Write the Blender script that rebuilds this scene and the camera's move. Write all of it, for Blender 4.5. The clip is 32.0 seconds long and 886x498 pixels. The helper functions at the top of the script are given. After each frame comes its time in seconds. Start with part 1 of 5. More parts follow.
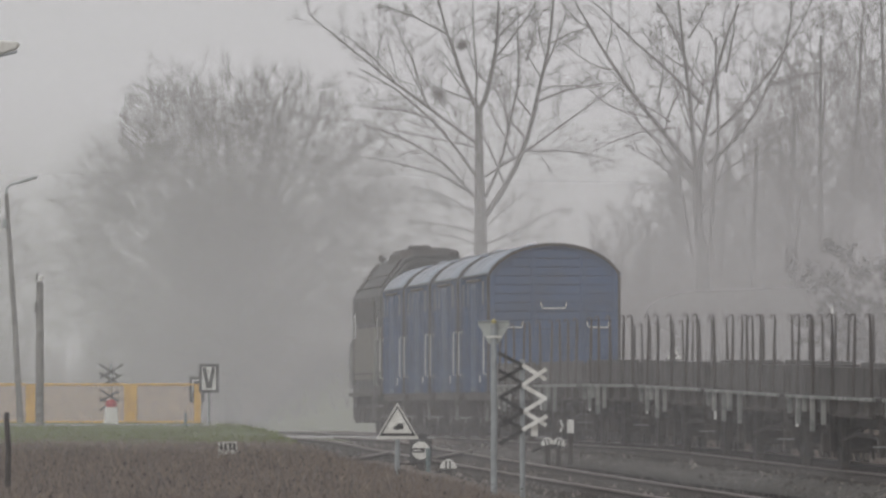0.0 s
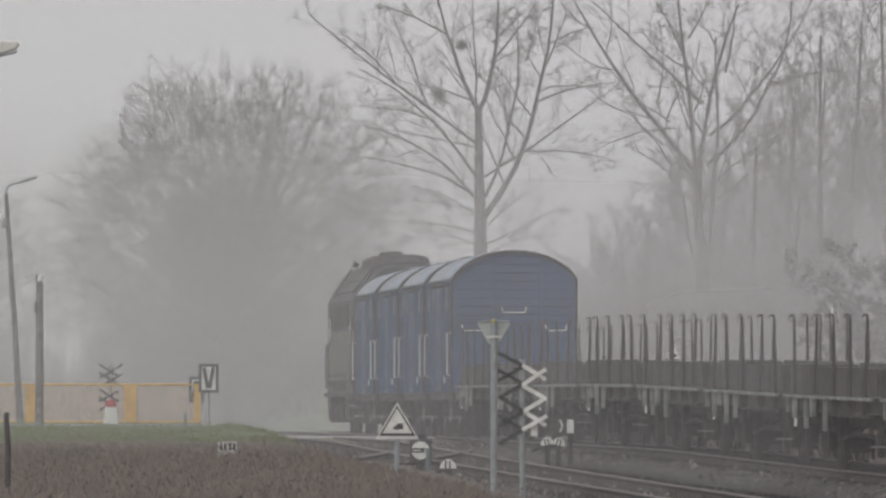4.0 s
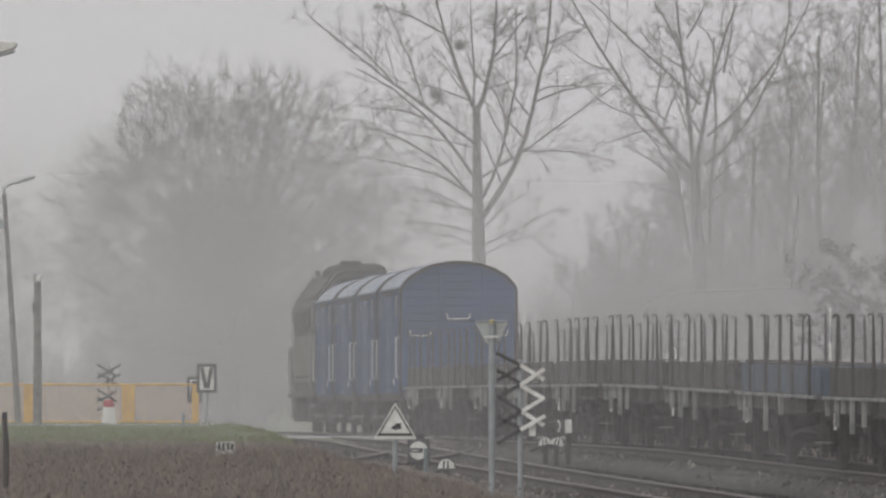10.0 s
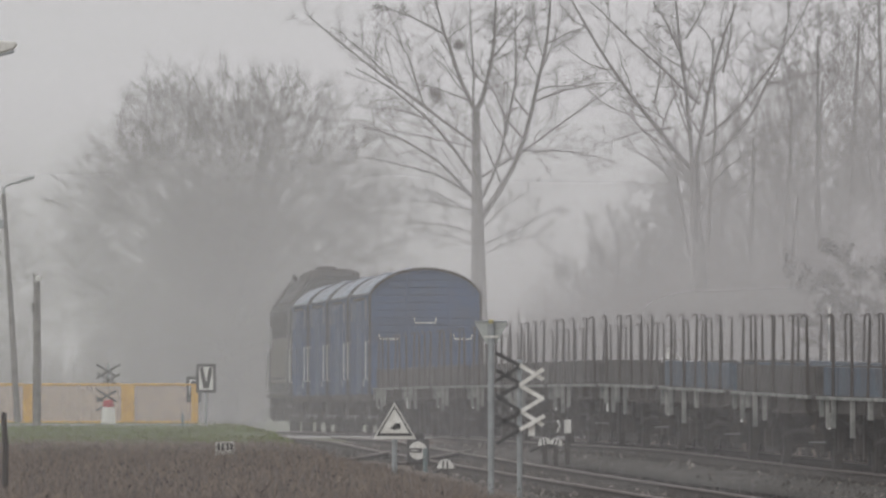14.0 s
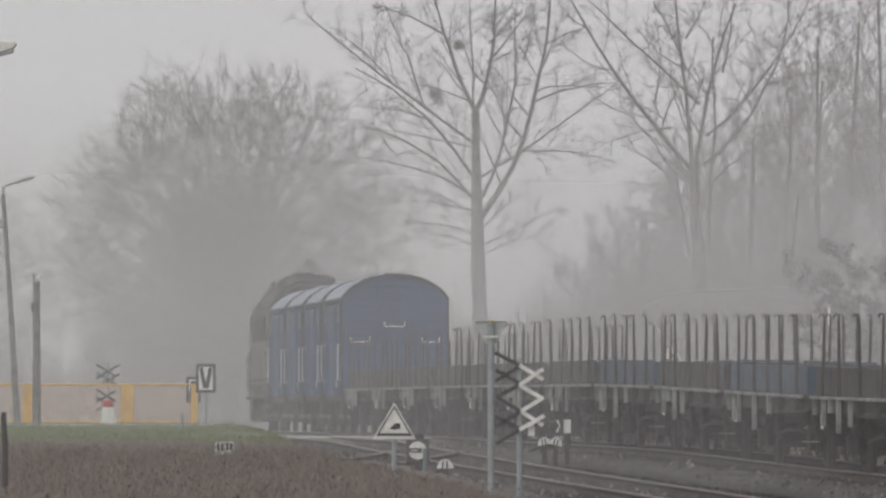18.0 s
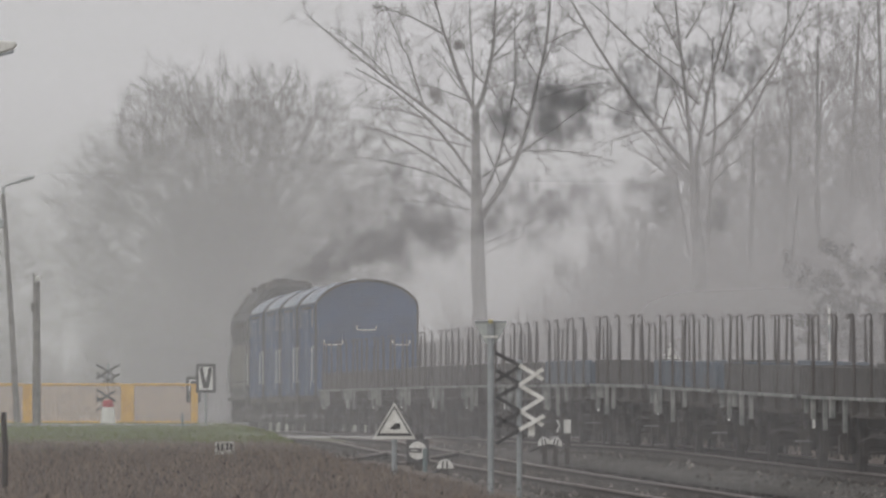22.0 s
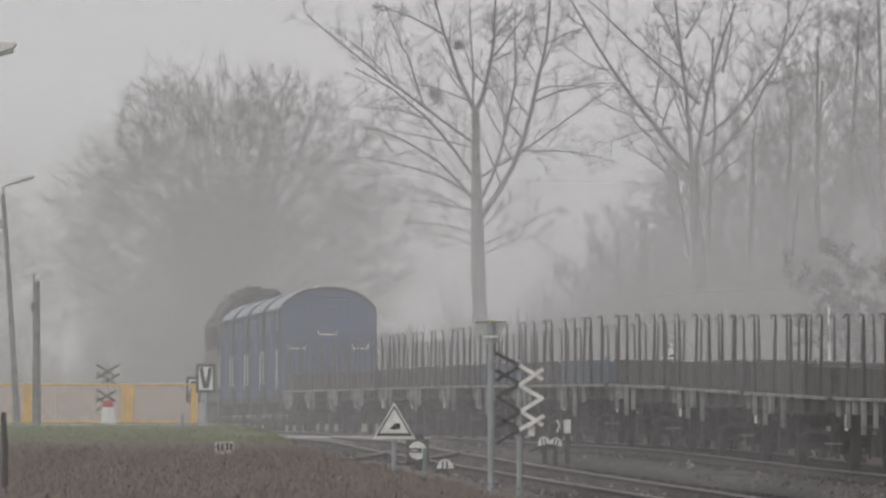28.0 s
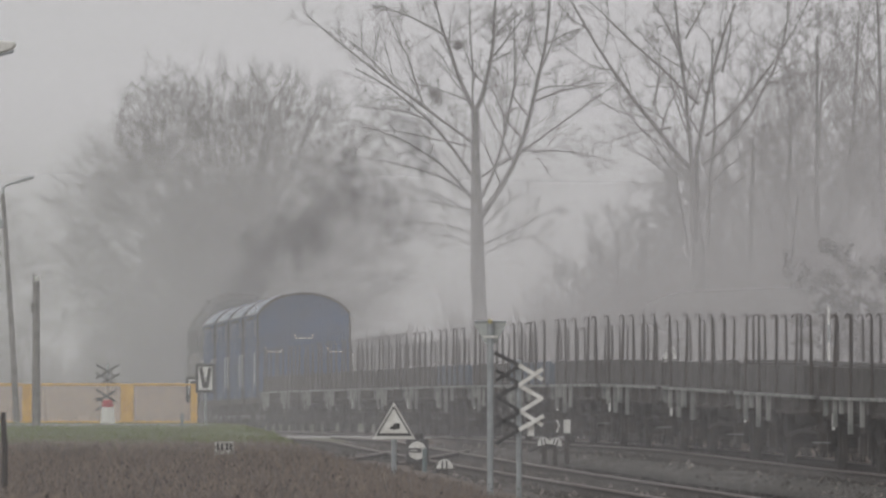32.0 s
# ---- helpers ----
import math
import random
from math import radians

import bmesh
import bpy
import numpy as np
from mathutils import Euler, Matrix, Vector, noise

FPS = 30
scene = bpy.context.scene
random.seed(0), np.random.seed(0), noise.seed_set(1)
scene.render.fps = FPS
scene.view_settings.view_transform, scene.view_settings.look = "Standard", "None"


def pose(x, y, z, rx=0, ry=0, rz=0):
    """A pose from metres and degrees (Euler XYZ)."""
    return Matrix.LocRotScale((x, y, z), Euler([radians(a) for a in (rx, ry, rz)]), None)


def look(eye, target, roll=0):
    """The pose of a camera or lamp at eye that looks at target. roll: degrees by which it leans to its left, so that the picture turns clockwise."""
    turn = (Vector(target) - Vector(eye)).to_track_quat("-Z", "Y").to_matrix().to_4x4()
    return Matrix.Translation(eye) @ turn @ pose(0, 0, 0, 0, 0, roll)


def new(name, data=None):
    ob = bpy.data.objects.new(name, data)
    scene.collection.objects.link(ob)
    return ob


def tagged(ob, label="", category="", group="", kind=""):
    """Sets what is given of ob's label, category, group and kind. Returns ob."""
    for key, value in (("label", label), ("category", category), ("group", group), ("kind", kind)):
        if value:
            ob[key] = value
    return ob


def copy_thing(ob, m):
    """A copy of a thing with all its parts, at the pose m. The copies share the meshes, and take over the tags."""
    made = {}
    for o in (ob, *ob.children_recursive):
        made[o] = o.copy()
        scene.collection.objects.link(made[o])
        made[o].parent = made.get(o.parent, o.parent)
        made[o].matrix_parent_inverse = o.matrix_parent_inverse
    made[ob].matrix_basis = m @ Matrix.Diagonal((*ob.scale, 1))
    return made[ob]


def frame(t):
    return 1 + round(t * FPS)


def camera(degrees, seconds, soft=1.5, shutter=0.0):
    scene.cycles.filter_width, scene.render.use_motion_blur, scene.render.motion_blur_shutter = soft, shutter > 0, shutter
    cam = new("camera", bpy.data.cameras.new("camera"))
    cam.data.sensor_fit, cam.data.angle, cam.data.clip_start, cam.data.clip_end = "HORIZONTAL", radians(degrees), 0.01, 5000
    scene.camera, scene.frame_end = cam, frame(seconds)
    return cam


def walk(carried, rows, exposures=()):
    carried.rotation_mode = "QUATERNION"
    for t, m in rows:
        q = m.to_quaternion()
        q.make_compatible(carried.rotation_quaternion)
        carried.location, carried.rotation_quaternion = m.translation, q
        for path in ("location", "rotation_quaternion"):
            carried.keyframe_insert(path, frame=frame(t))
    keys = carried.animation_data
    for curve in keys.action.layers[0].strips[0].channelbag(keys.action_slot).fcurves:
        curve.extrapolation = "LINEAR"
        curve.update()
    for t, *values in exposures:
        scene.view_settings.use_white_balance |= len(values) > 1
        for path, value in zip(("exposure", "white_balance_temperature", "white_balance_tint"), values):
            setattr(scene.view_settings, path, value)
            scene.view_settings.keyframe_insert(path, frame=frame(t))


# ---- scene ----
# One level line of track through a misty level crossing, seen from far off through a long lens.
# x to the right, y away from the camera, z = 0 at the top of the rails.
cam = camera(4.1, 32.0, soft=2.5)
EYE_Z = 1.03
TILT = 90.678
walk(cam, [
    (0.0, pose(0, 0, EYE_Z, TILT, 0, 0.0147)),
    (3.0, pose(0, 0, EYE_Z, TILT, 0, 0.0145)),
    (6.0, pose(0, 0, EYE_Z, TILT, 0, 0.0095)),
    (9.0, pose(0, 0, EYE_Z, TILT, 0, 0.0050)),
    (13.0, pose(0, 0, EYE_Z, TILT, 0, 0.0035)),
    (15.0, pose(0, 0, EYE_Z, TILT, 0, 0.0005)),
    (28.0, pose(0, 0, EYE_Z, TILT, 0, 0.0)),
    (32.0, pose(0, 0, EYE_Z, TILT, 0, -0.0015)),
], exposures=[(0.0, -0.01), (9.0, 0.03), (14.0, 0.05), (20.0, 0.05), (23.0, 0.0), (28.0, 0.02), (32.0, -0.04)])

# ---- world and light: a bright overcast sky ----
SUN_EL, SUN_AZ = 32.0, 215.0
world = bpy.data.worlds.new("overcast_sky")
scene.world = world
world.use_nodes = True
wn, wl = world.node_tree.nodes, world.node_tree.links
wn.clear()
sky = wn.new("ShaderNodeTexSky")
sky.sky_type, sky.sun_disc = "NISHITA", False
sky.sun_elevation, sky.sun_rotation = radians(SUN_EL), radians(SUN_AZ)
sky.air_density, sky.dust_density, sky.ozone_density = 1.0, 6.0, 1.0
hsv = wn.new("ShaderNodeHueSaturation")
hsv.inputs["Saturation"].default_value = 0.05
cover = wn.new("ShaderNodeMix")
cover.data_type = "RGBA"
cover.inputs[6].default_value = (0, 0, 0, 1)
cover.inputs[7].default_value = (4.53, 4.48, 4.57, 1)
# an even cloud cover wherever the sky glows at all, and none below the horizon
above = wn.new("ShaderNodeMath")
above.operation, above.use_clamp = "MULTIPLY", True
above.inputs[1].default_value = 40.0
bg = wn.new("ShaderNodeBackground")
bg.inputs["Strength"].default_value = 0.137
wout = wn.new("ShaderNodeOutputWorld")
wl.new(sky.outputs[0], hsv.inputs["Color"])
wl.new(hsv.outputs[0], above.inputs[0])
wl.new(above.outputs[0], cover.inputs[0])
wl.new(cover.outputs[2], bg.inputs["Color"])
wl.new(bg.outputs[0], wout.inputs["Surface"])

sun_data = bpy.data.lights.new("sun", "SUN")
sun_data.energy, sun_data.angle, sun_data.color = 1.15, radians(40), (1.0, 0.98, 0.95)
sun = new("sun", sun_data)
az, el = radians(SUN_AZ), radians(SUN_EL)
sun.matrix_basis = look((math.sin(az) * math.cos(el) * 50, math.cos(az) * math.cos(el) * 50, math.sin(el) * 50), (0, 0, 0))
scene.view_settings.exposure = 0.0
scene.cycles.transparent_max_bounces = 128


# ---- materials ----
def mat(name, color, color2=None, rough=0.7, metal=0.0, scale=6.0, bump=0.15, fine=60.0, dirt=0.35, rand=0.0, island=0.0):
    """A painted or natural surface: two scales of noise between two colours, and a fine relief."""
    m = bpy.data.materials.new(name)
    m.use_nodes = True
    n, l = m.node_tree.nodes, m.node_tree.links
    b = n["Principled BSDF"]
    b.inputs["Roughness"].default_value, b.inputs["Metallic"].default_value = rough, metal
    color2 = color2 or tuple(c * 0.6 for c in color)
    tc = n.new("ShaderNodeTexCoord")
    big, small = n.new("ShaderNodeTexNoise"), n.new("ShaderNodeTexNoise")
    big.inputs["Scale"].default_value, big.inputs["Detail"].default_value = scale, 6
    small.inputs["Scale"].default_value, small.inputs["Detail"].default_value = fine, 4
    l.new(tc.outputs["Object"], big.inputs["Vector"])
    l.new(tc.outputs["Object"], small.inputs["Vector"])
    ramp = n.new("ShaderNodeMapRange")
    ramp.inputs[1].default_value, ramp.inputs[2].default_value = 0.35, 0.7
    l.new(big.outputs["Fac"], ramp.inputs[0])
    add = n.new("ShaderNodeMath")
    add.operation = "MULTIPLY_ADD"
    l.new(small.outputs["Fac"], add.inputs[0])
    add.inputs[1].default_value = dirt
    l.new(ramp.outputs[0], add.inputs[2])
    last = add.outputs[0]
    if rand or island:
        info = n.new("ShaderNodeNewGeometry" if island else "ShaderNodeObjectInfo")
        ra = n.new("ShaderNodeMath")
        ra.operation = "MULTIPLY_ADD"
        l.new(info.outputs["Random Per Island" if island else "Random"], ra.inputs[0])
        ra.inputs[1].default_value = island or rand
        l.new(last, ra.inputs[2])
        last = ra.outputs[0]
    mix = n.new("ShaderNodeMix")
    mix.data_type = "RGBA"
    l.new(last, mix.inputs[0])
    mix.inputs[6].default_value, mix.inputs[7].default_value = (*color, 1), (*color2, 1)
    l.new(mix.outputs[2], b.inputs["Base Color"])
    if bump:
        bp = n.new("ShaderNodeBump")
        bp.inputs["Strength"].default_value, bp.inputs["Distance"].default_value = bump, 0.02
        l.new(small.outputs["Fac"], bp.inputs["Height"])
        l.new(bp.outputs[0], b.inputs["Normal"])
    return m


def vapour(name, alpha, color, low, high, lumps, scale, keep=0.4):
    """Drifting droplets or soot: lets most light through and scatters the rest both ways; thins out with height."""
    m = bpy.data.materials.new(name)
    m.use_nodes = True
    n, l = m.node_tree.nodes, m.node_tree.links
    n.clear()
    out = n.new("ShaderNodeOutputMaterial")
    clear, dif, tra = n.new("ShaderNodeBsdfTransparent"), n.new("ShaderNodeBsdfDiffuse"), n.new("ShaderNodeBsdfTranslucent")
    dif.inputs["Color"].default_value = tra.inputs["Color"].default_value = (*color, 1)
    half, mix = n.new("ShaderNodeMixShader"), n.new("ShaderNodeMixShader")
    half.inputs[0].default_value = 0.5
    l.new(dif.outputs[0], half.inputs[1])
    l.new(tra.outputs[0], half.inputs[2])
    l.new(clear.outputs[0], mix.inputs[1])
    l.new(half.outputs[0], mix.inputs[2])
    l.new(mix.outputs[0], out.inputs["Surface"])
    tc, sep = n.new("ShaderNodeNewGeometry"), n.new("ShaderNodeSeparateXYZ")
    l.new(tc.outputs["Position"], sep.inputs[0])
    fall = n.new("ShaderNodeMapRange")
    fall.interpolation_type = "SMOOTHSTEP"
    fall.inputs[1].default_value, fall.inputs[2].default_value = low, high
    fall.inputs[3].default_value, fall.inputs[4].default_value = alpha, alpha * keep
    l.new(sep.outputs["Z"], fall.inputs[0])
    noi = n.new("ShaderNodeTexNoise")
    noi.inputs["Scale"].default_value, noi.inputs["Detail"].default_value = scale, 3
    l.new(tc.outputs["Position"], noi.inputs["Vector"])
    vary = n.new("ShaderNodeMapRange")
    vary.inputs[1].default_value, vary.inputs[2].default_value = 0.3, 0.7
    vary.inputs[3].default_value, vary.inputs[4].default_value = 1 - lumps, 1 + lumps
    l.new(noi.outputs["Fac"], vary.inputs[0])
    mul = n.new("ShaderNodeMath")
    mul.operation = "MULTIPLY"
    l.new(fall.outputs[0], mul.inputs[0])
    l.new(vary.outputs[0], mul.inputs[1])
    l.new(mul.outputs[0], mix.inputs[0])
    return m


BLUE = mat("blue_wagon_paint", (0.040, 0.085, 0.185), (0.035, 0.06, 0.115), 0.55, 0, 1.2, 0.1, 25, 0.3)
BLUE_DIM = mat("weathered_blue_board", (0.055, 0.095, 0.14), (0.05, 0.06, 0.075), 0.7, 0, 2.0, 0.2, 25, 0.5)
ROOF = mat("grey_roof_sheet", (0.38, 0.42, 0.48), (0.22, 0.25, 0.30), 0.45, 0, 0.8, 0.1, 12, 0.3)
WHITE = mat("white_enamel", (0.75, 0.75, 0.72), (0.55, 0.54, 0.5), 0.5, 0, 9, 0.05, 80, 0.2)
SIGNBACK = mat("bare_aluminium_sign_back", (0.42, 0.45, 0.43), (0.3, 0.32, 0.31), 0.6, 0.0, 9, 0.05, 80, 0.2)
WHITEWASH = mat("worn_whitewash", (0.62, 0.61, 0.57), (0.2, 0.19, 0.17), 0.9, 0, 14, 0.3, 60, 0.5)
BLACK = mat("black_enamel", (0.015, 0.015, 0.016), (0.03, 0.03, 0.03), 0.5, 0, 9, 0.05, 80, 0.2)
GREYPAINT = mat("light_grey_sill_paint", (0.32, 0.315, 0.30), (0.12, 0.135, 0.125), 0.7, 0, 3, 0.2, 30, 0.4)
UNDER = mat("grimy_underframe", (0.025, 0.023, 0.022), (0.055, 0.045, 0.038), 0.8, 0, 3, 0.3, 30, 0.3)
BOARD = mat("dark_weathered_board", (0.085, 0.078, 0.072), (0.045, 0.042, 0.04), 0.85, 0, 4, 0.3, 40, 0.4, 0.3)
STAKE = mat("dark_stake_steel", (0.032, 0.029, 0.028), (0.06, 0.05, 0.045), 0.65, 0.2, 5, 0.2, 40, 0.4, 0.3)
LOCO = mat("sooty_green_loco_paint", (0.026, 0.028, 0.023), (0.014, 0.014, 0.013), 0.6, 0, 1.2, 0.1, 20, 0.4)
LOCOBAND = mat("faded_cream_band_paint", (0.17, 0.15, 0.115), (0.05, 0.045, 0.036), 0.6, 0, 1.5, 0.1, 20, 0.4)
GLASS = mat("dark_cab_glass", (0.02, 0.022, 0.025), (0.03, 0.03, 0.03), 0.08, 0, 2, 0.0, 10, 0.1)
STEEL = mat("worn_rail_steel", (0.22, 0.19, 0.17), (0.12, 0.09, 0.075), 0.5, 0.5, 6, 0.1, 50, 0.3)
RUST = mat("rusty_rail_side", (0.055, 0.042, 0.035), (0.03, 0.024, 0.021), 0.85, 0.1, 8, 0.3, 50, 0.4)
SLEEPER = mat("tarred_sleeper_timber", (0.07, 0.06, 0.05), (0.035, 0.03, 0.027), 0.9, 0, 5, 0.4, 40, 0.4, 0.4)
BALLAST = mat("ballast_bed", (0.10, 0.09, 0.08), (0.045, 0.042, 0.037), 0.95, 0, 2.5, 0.8, 30, 0.5)
STONE = mat("crushed_stone", (0.36, 0.32, 0.285), (0.045, 0.04, 0.034), 0.95, 0, 1.5, 0.3, 30, 0.2, 0, 0.9)
GALV = mat("galvanised_steel", (0.36, 0.39, 0.40), (0.26, 0.28, 0.285), 0.5, 0.4, 7, 0.1, 60, 0.3)
TEAL = mat("faded_teal_post", (0.13, 0.2, 0.21), (0.1, 0.13, 0.13), 0.6, 0, 7, 0.1, 60, 0.3)
CONCRETE = mat("old_concrete", (0.22, 0.21, 0.19), (0.11, 0.105, 0.1), 0.95, 0, 5, 0.4, 60, 0.4)
YELLOW = mat("yellow_barrier_paint", (0.72, 0.42, 0.06), (0.5, 0.28, 0.05), 0.6, 0, 4, 0.1, 40, 0.3)
WIRE = mat("pale_wire_mesh", (0.62, 0.46, 0.34), (0.45, 0.34, 0.26), 0.7, 0, 4, 0.0, 40, 0.3)
RED = mat("red_paint", (0.42, 0.03, 0.04), (0.3, 0.03, 0.04), 0.6, 0, 5, 0.1, 40, 0.3)
AMBER = mat("yellow_fitting", (0.42, 0.38, 0.16), (0.32, 0.28, 0.13), 0.6, 0, 5, 0.1, 40, 0.3)
ASPHALT = mat("damp_pale_road", (0.42, 0.41, 0.40), (0.3, 0.29, 0.28), 0.16, 0, 1.5, 0.2, 30, 0.3)
BARK = mat("grey_bark", (0.17, 0.155, 0.145), (0.10, 0.094, 0.088), 0.95, 0, 3, 0.4, 30, 0.4)
TWIG = mat("thin_twigs", (0.19, 0.172, 0.158), (0.12, 0.11, 0.10), 0.95, 0, 3, 0.0, 30, 0.3)
BRUSH = mat("leafless_brush", (0.20, 0.17, 0.155), (0.12, 0.105, 0.095), 0.95, 0, 2, 0.0, 30, 0.3)
SCRUB = mat("dark_scrub", (0.045, 0.04, 0.035), (0.03, 0.027, 0.024), 0.95, 0, 2, 0.0, 30, 0.3)
LEAF = mat("withered_leaf", (0.07, 0.06, 0.05), (0.045, 0.042, 0.035), 0.85, 0, 2, 0.0, 30, 0.3)
DRYGRASS = mat("dry_brown_grass", (0.31, 0.25, 0.195), (0.145, 0.117, 0.10), 0.95, 0, 0.9, 0.0, 8, 0.1, 0, 0.7)
GREENGRASS = mat("short_green_grass", (0.12, 0.20, 0.035), (0.13, 0.13, 0.055), 0.95, 0, 0.5, 0.0, 8, 0.1, 0, 0.6)
SMOKE = vapour("diesel_soot", 0.072, (0.03, 0.03, 0.032), 60, 80, 0.35, 0.6)


def ground_material():
    """Brown dry grass near the siding, green turf further back, patchy earth between."""
    m = mat("winter_ground", (0.15, 0.115, 0.085), (0.085, 0.066, 0.052), 0.95, 0, 0.35, 0.6, 12, 0.4)
    n, l = m.node_tree.nodes, m.node_tree.links
    b = n["Principled BSDF"]
    old = b.inputs["Base Color"].links[0].from_socket
    tc, sep = n.new("ShaderNodeTexCoord"), n.new("ShaderNodeSeparateXYZ")
    l.new(tc.outputs["Object"], sep.inputs[0])
    turf = n.new("ShaderNodeTexNoise")
    turf.inputs["Scale"].default_value = 0.6
    l.new(tc.outputs["Object"], turf.inputs["Vector"])
    wob = n.new("ShaderNodeMath")
    wob.operation = "MULTIPLY_ADD"
    l.new(turf.outputs["Fac"], wob.inputs[0])
    wob.inputs[1].default_value = 60
    l.new(sep.outputs["Y"], wob.inputs[2])
    edge = n.new("ShaderNodeMapRange")
    edge.inputs[1].default_value, edge.inputs[2].default_value = 255, 285
    l.new(wob.outputs[0], edge.inputs[0])
    side = n.new("ShaderNodeMapRange")
    side.inputs[1].default_value, side.inputs[2].default_value = -1.8, -3.2
    l.new(sep.outputs["X"], side.inputs[0])
    both = n.new("ShaderNodeMath")
    both.operation = "MULTIPLY"
    l.new(edge.outputs[0], both.inputs[0])
    l.new(side.outputs[0], both.inputs[1])
    mix = n.new("ShaderNodeMix")
    mix.data_type = "RGBA"
    l.new(both.outputs[0], mix.inputs[0])
    l.new(old, mix.inputs[6])
    mix.inputs[7].default_value = (0.085, 0.11, 0.035, 1)
    l.new(mix.outputs[2], b.inputs["Base Color"])
    return m


GROUND = ground_material()


# ---- mesh helpers ----
def box(bm, x0, x1, y0, y1, z0, z1, bevel=0.0):
    v = [bm.verts.new((x, y, z)) for x in (x0, x1) for y in (y0, y1) for z in (z0, z1)]
    fs = [bm.faces.new([v[i] for i in q]) for q in ((0, 1, 3, 2), (4, 6, 7, 5), (0, 4, 5, 1), (2, 3, 7, 6), (0, 2, 6, 4), (1, 5, 7, 3))]
    if bevel:
        bmesh.ops.bevel(bm, geom=list({e for f in fs for e in f.edges}), offset=bevel, segments=2, affect="EDGES", profile=0.5)
    return bm


def prism(bm, outline, y0, y1, bevel=0.0):
    """A closed outline of (x, z) carried from y0 to y1."""
    a = [bm.verts.new((x, y0, z)) for x, z in outline]
    b = [bm.verts.new((x, y1, z)) for x, z in outline]
    n = len(outline)
    fs = [bm.faces.new([a[i], a[(i + 1) % n], b[(i + 1) % n], b[i]]) for i in range(n)]
    ends = [bm.faces.new(a[::-1]), bm.faces.new(b)]
    if bevel:
        bmesh.ops.bevel(bm, geom=list({e for f in ends for e in f.edges}), offset=bevel, segments=2, affect="EDGES", profile=0.5)
    bmesh.ops.recalc_face_normals(bm, faces=bm.faces[:])
    return bm


def rod(bm, pts, r0, r1=None, n=8):
    """A round bar along a chain of points."""
    r1 = r0 if r1 is None else r1
    pts = [Vector(p) for p in pts]
    rings = []
    for i, p in enumerate(pts):
        d = (pts[min(i + 1, len(pts) - 1)] - pts[max(i - 1, 0)]).normalized()
        u = d.cross(Vector((0.13, 0.97, 0.21) if abs(d.y) < 0.9 else (1, 0, 0))).normalized()
        w = d.cross(u)
        r = r0 + (r1 - r0) * i / max(1, len(pts) - 1)
        rings.append([bm.verts.new(p + r * (math.cos(a) * u + math.sin(a) * w)) for a in (2 * math.pi * k / n for k in range(n))])
    for a, b in zip(rings, rings[1:]):
        for k in range(n):
            bm.faces.new([a[k], a[(k + 1) % n], b[(k + 1) % n], b[k]])
    bm.faces.new(rings[0][::-1])
    bm.faces.new(rings[-1])
    bmesh.ops.recalc_face_normals(bm, faces=bm.faces[:])
    return bm


def lathe(bm, profile, n=16, axis="Z"):
    """A turned body from (radius, height) pairs."""
    rings = []
    for r, h in profile:
        ring = []
        for k in range(n):
            c, s = r * math.cos(2 * math.pi * k / n), r * math.sin(2 * math.pi * k / n)
            ring.append(bm.verts.new({"Z": (c, s, h), "X": (h, c, s), "Y": (c, h, s)}[axis]))
        rings.append(ring)
    for a, b in zip(rings, rings[1:]):
        for k in range(n):
            bm.faces.new([a[k], a[(k + 1) % n], b[(k + 1) % n], b[k]])
    bm.faces.new(rings[0][::-1])
    bm.faces.new(rings[-1])
    bmesh.ops.recalc_face_normals(bm, faces=bm.faces[:])
    return bm


def B():
    return bmesh.new()


def finish(name, bm, material, smooth=False):
    me = bpy.data.meshes.new(name)
    bm.to_mesh(me)
    bm.free()
    me.materials.append(material)
    if smooth:
        me.shade_smooth()
    return me


def part(name, bm, material, parent, label="", smooth=False, m=None):
    """One mesh object under a thing or a part; bm may be a bmesh or a ready mesh."""
    me = bm if isinstance(bm, bpy.types.Mesh) else finish(name, bm, material, smooth)
    ob = new(name, me)
    ob.parent = parent
    if m is not None:
        ob.matrix_basis = m
    return tagged(ob, label)


def thing(name, label, category, group="", m=None, kind=""):
    ob = new(name)
    ob.empty_display_size = 0.2
    if m is not None:
        ob.matrix_basis = m
    return tagged(ob, label, category, group, kind)


def solid(name, bm, material, label="", category="", kind="", m=None, smooth=False):
    """A thing of one mesh."""
    me = bm if isinstance(bm, bpy.types.Mesh) else finish(name, bm, material, smooth)
    ob = new(name, me)
    if m is not None:
        ob.matrix_basis = m
    return tagged(ob, label, category, "", kind)


def raw_mesh(name, verts, faces, material):
    """A mesh from arrays of vertices (n, 3) and of faces with equal corner counts (m, k)."""
    me = bpy.data.meshes.new(name)
    k = faces.shape[1]
    me.vertices.add(len(verts))
    me.vertices.foreach_set("co", np.asarray(verts, dtype=np.float32).ravel())
    me.loops.add(faces.size)
    me.loops.foreach_set("vertex_index", np.asarray(faces, dtype=np.int32).ravel())
    me.polygons.add(len(faces))
    me.polygons.foreach_set("loop_start", np.arange(0, faces.size, k, dtype=np.int32))
    me.update(calc_edges=True)
    me.validate()
    me.materials.append(material)
    return me


# ---- lines of the place ----
C0, C1, C2, C3 = 2.42, -0.0584, 9.03e-5, -6.476e-7
REAR = (278.82, 3.4665, 0.0070)

def smooth_step(a, b, x):
    u = np.clip((x - a) / (b - a), 0, 1)
    return u * u * (3 - 2 * u)


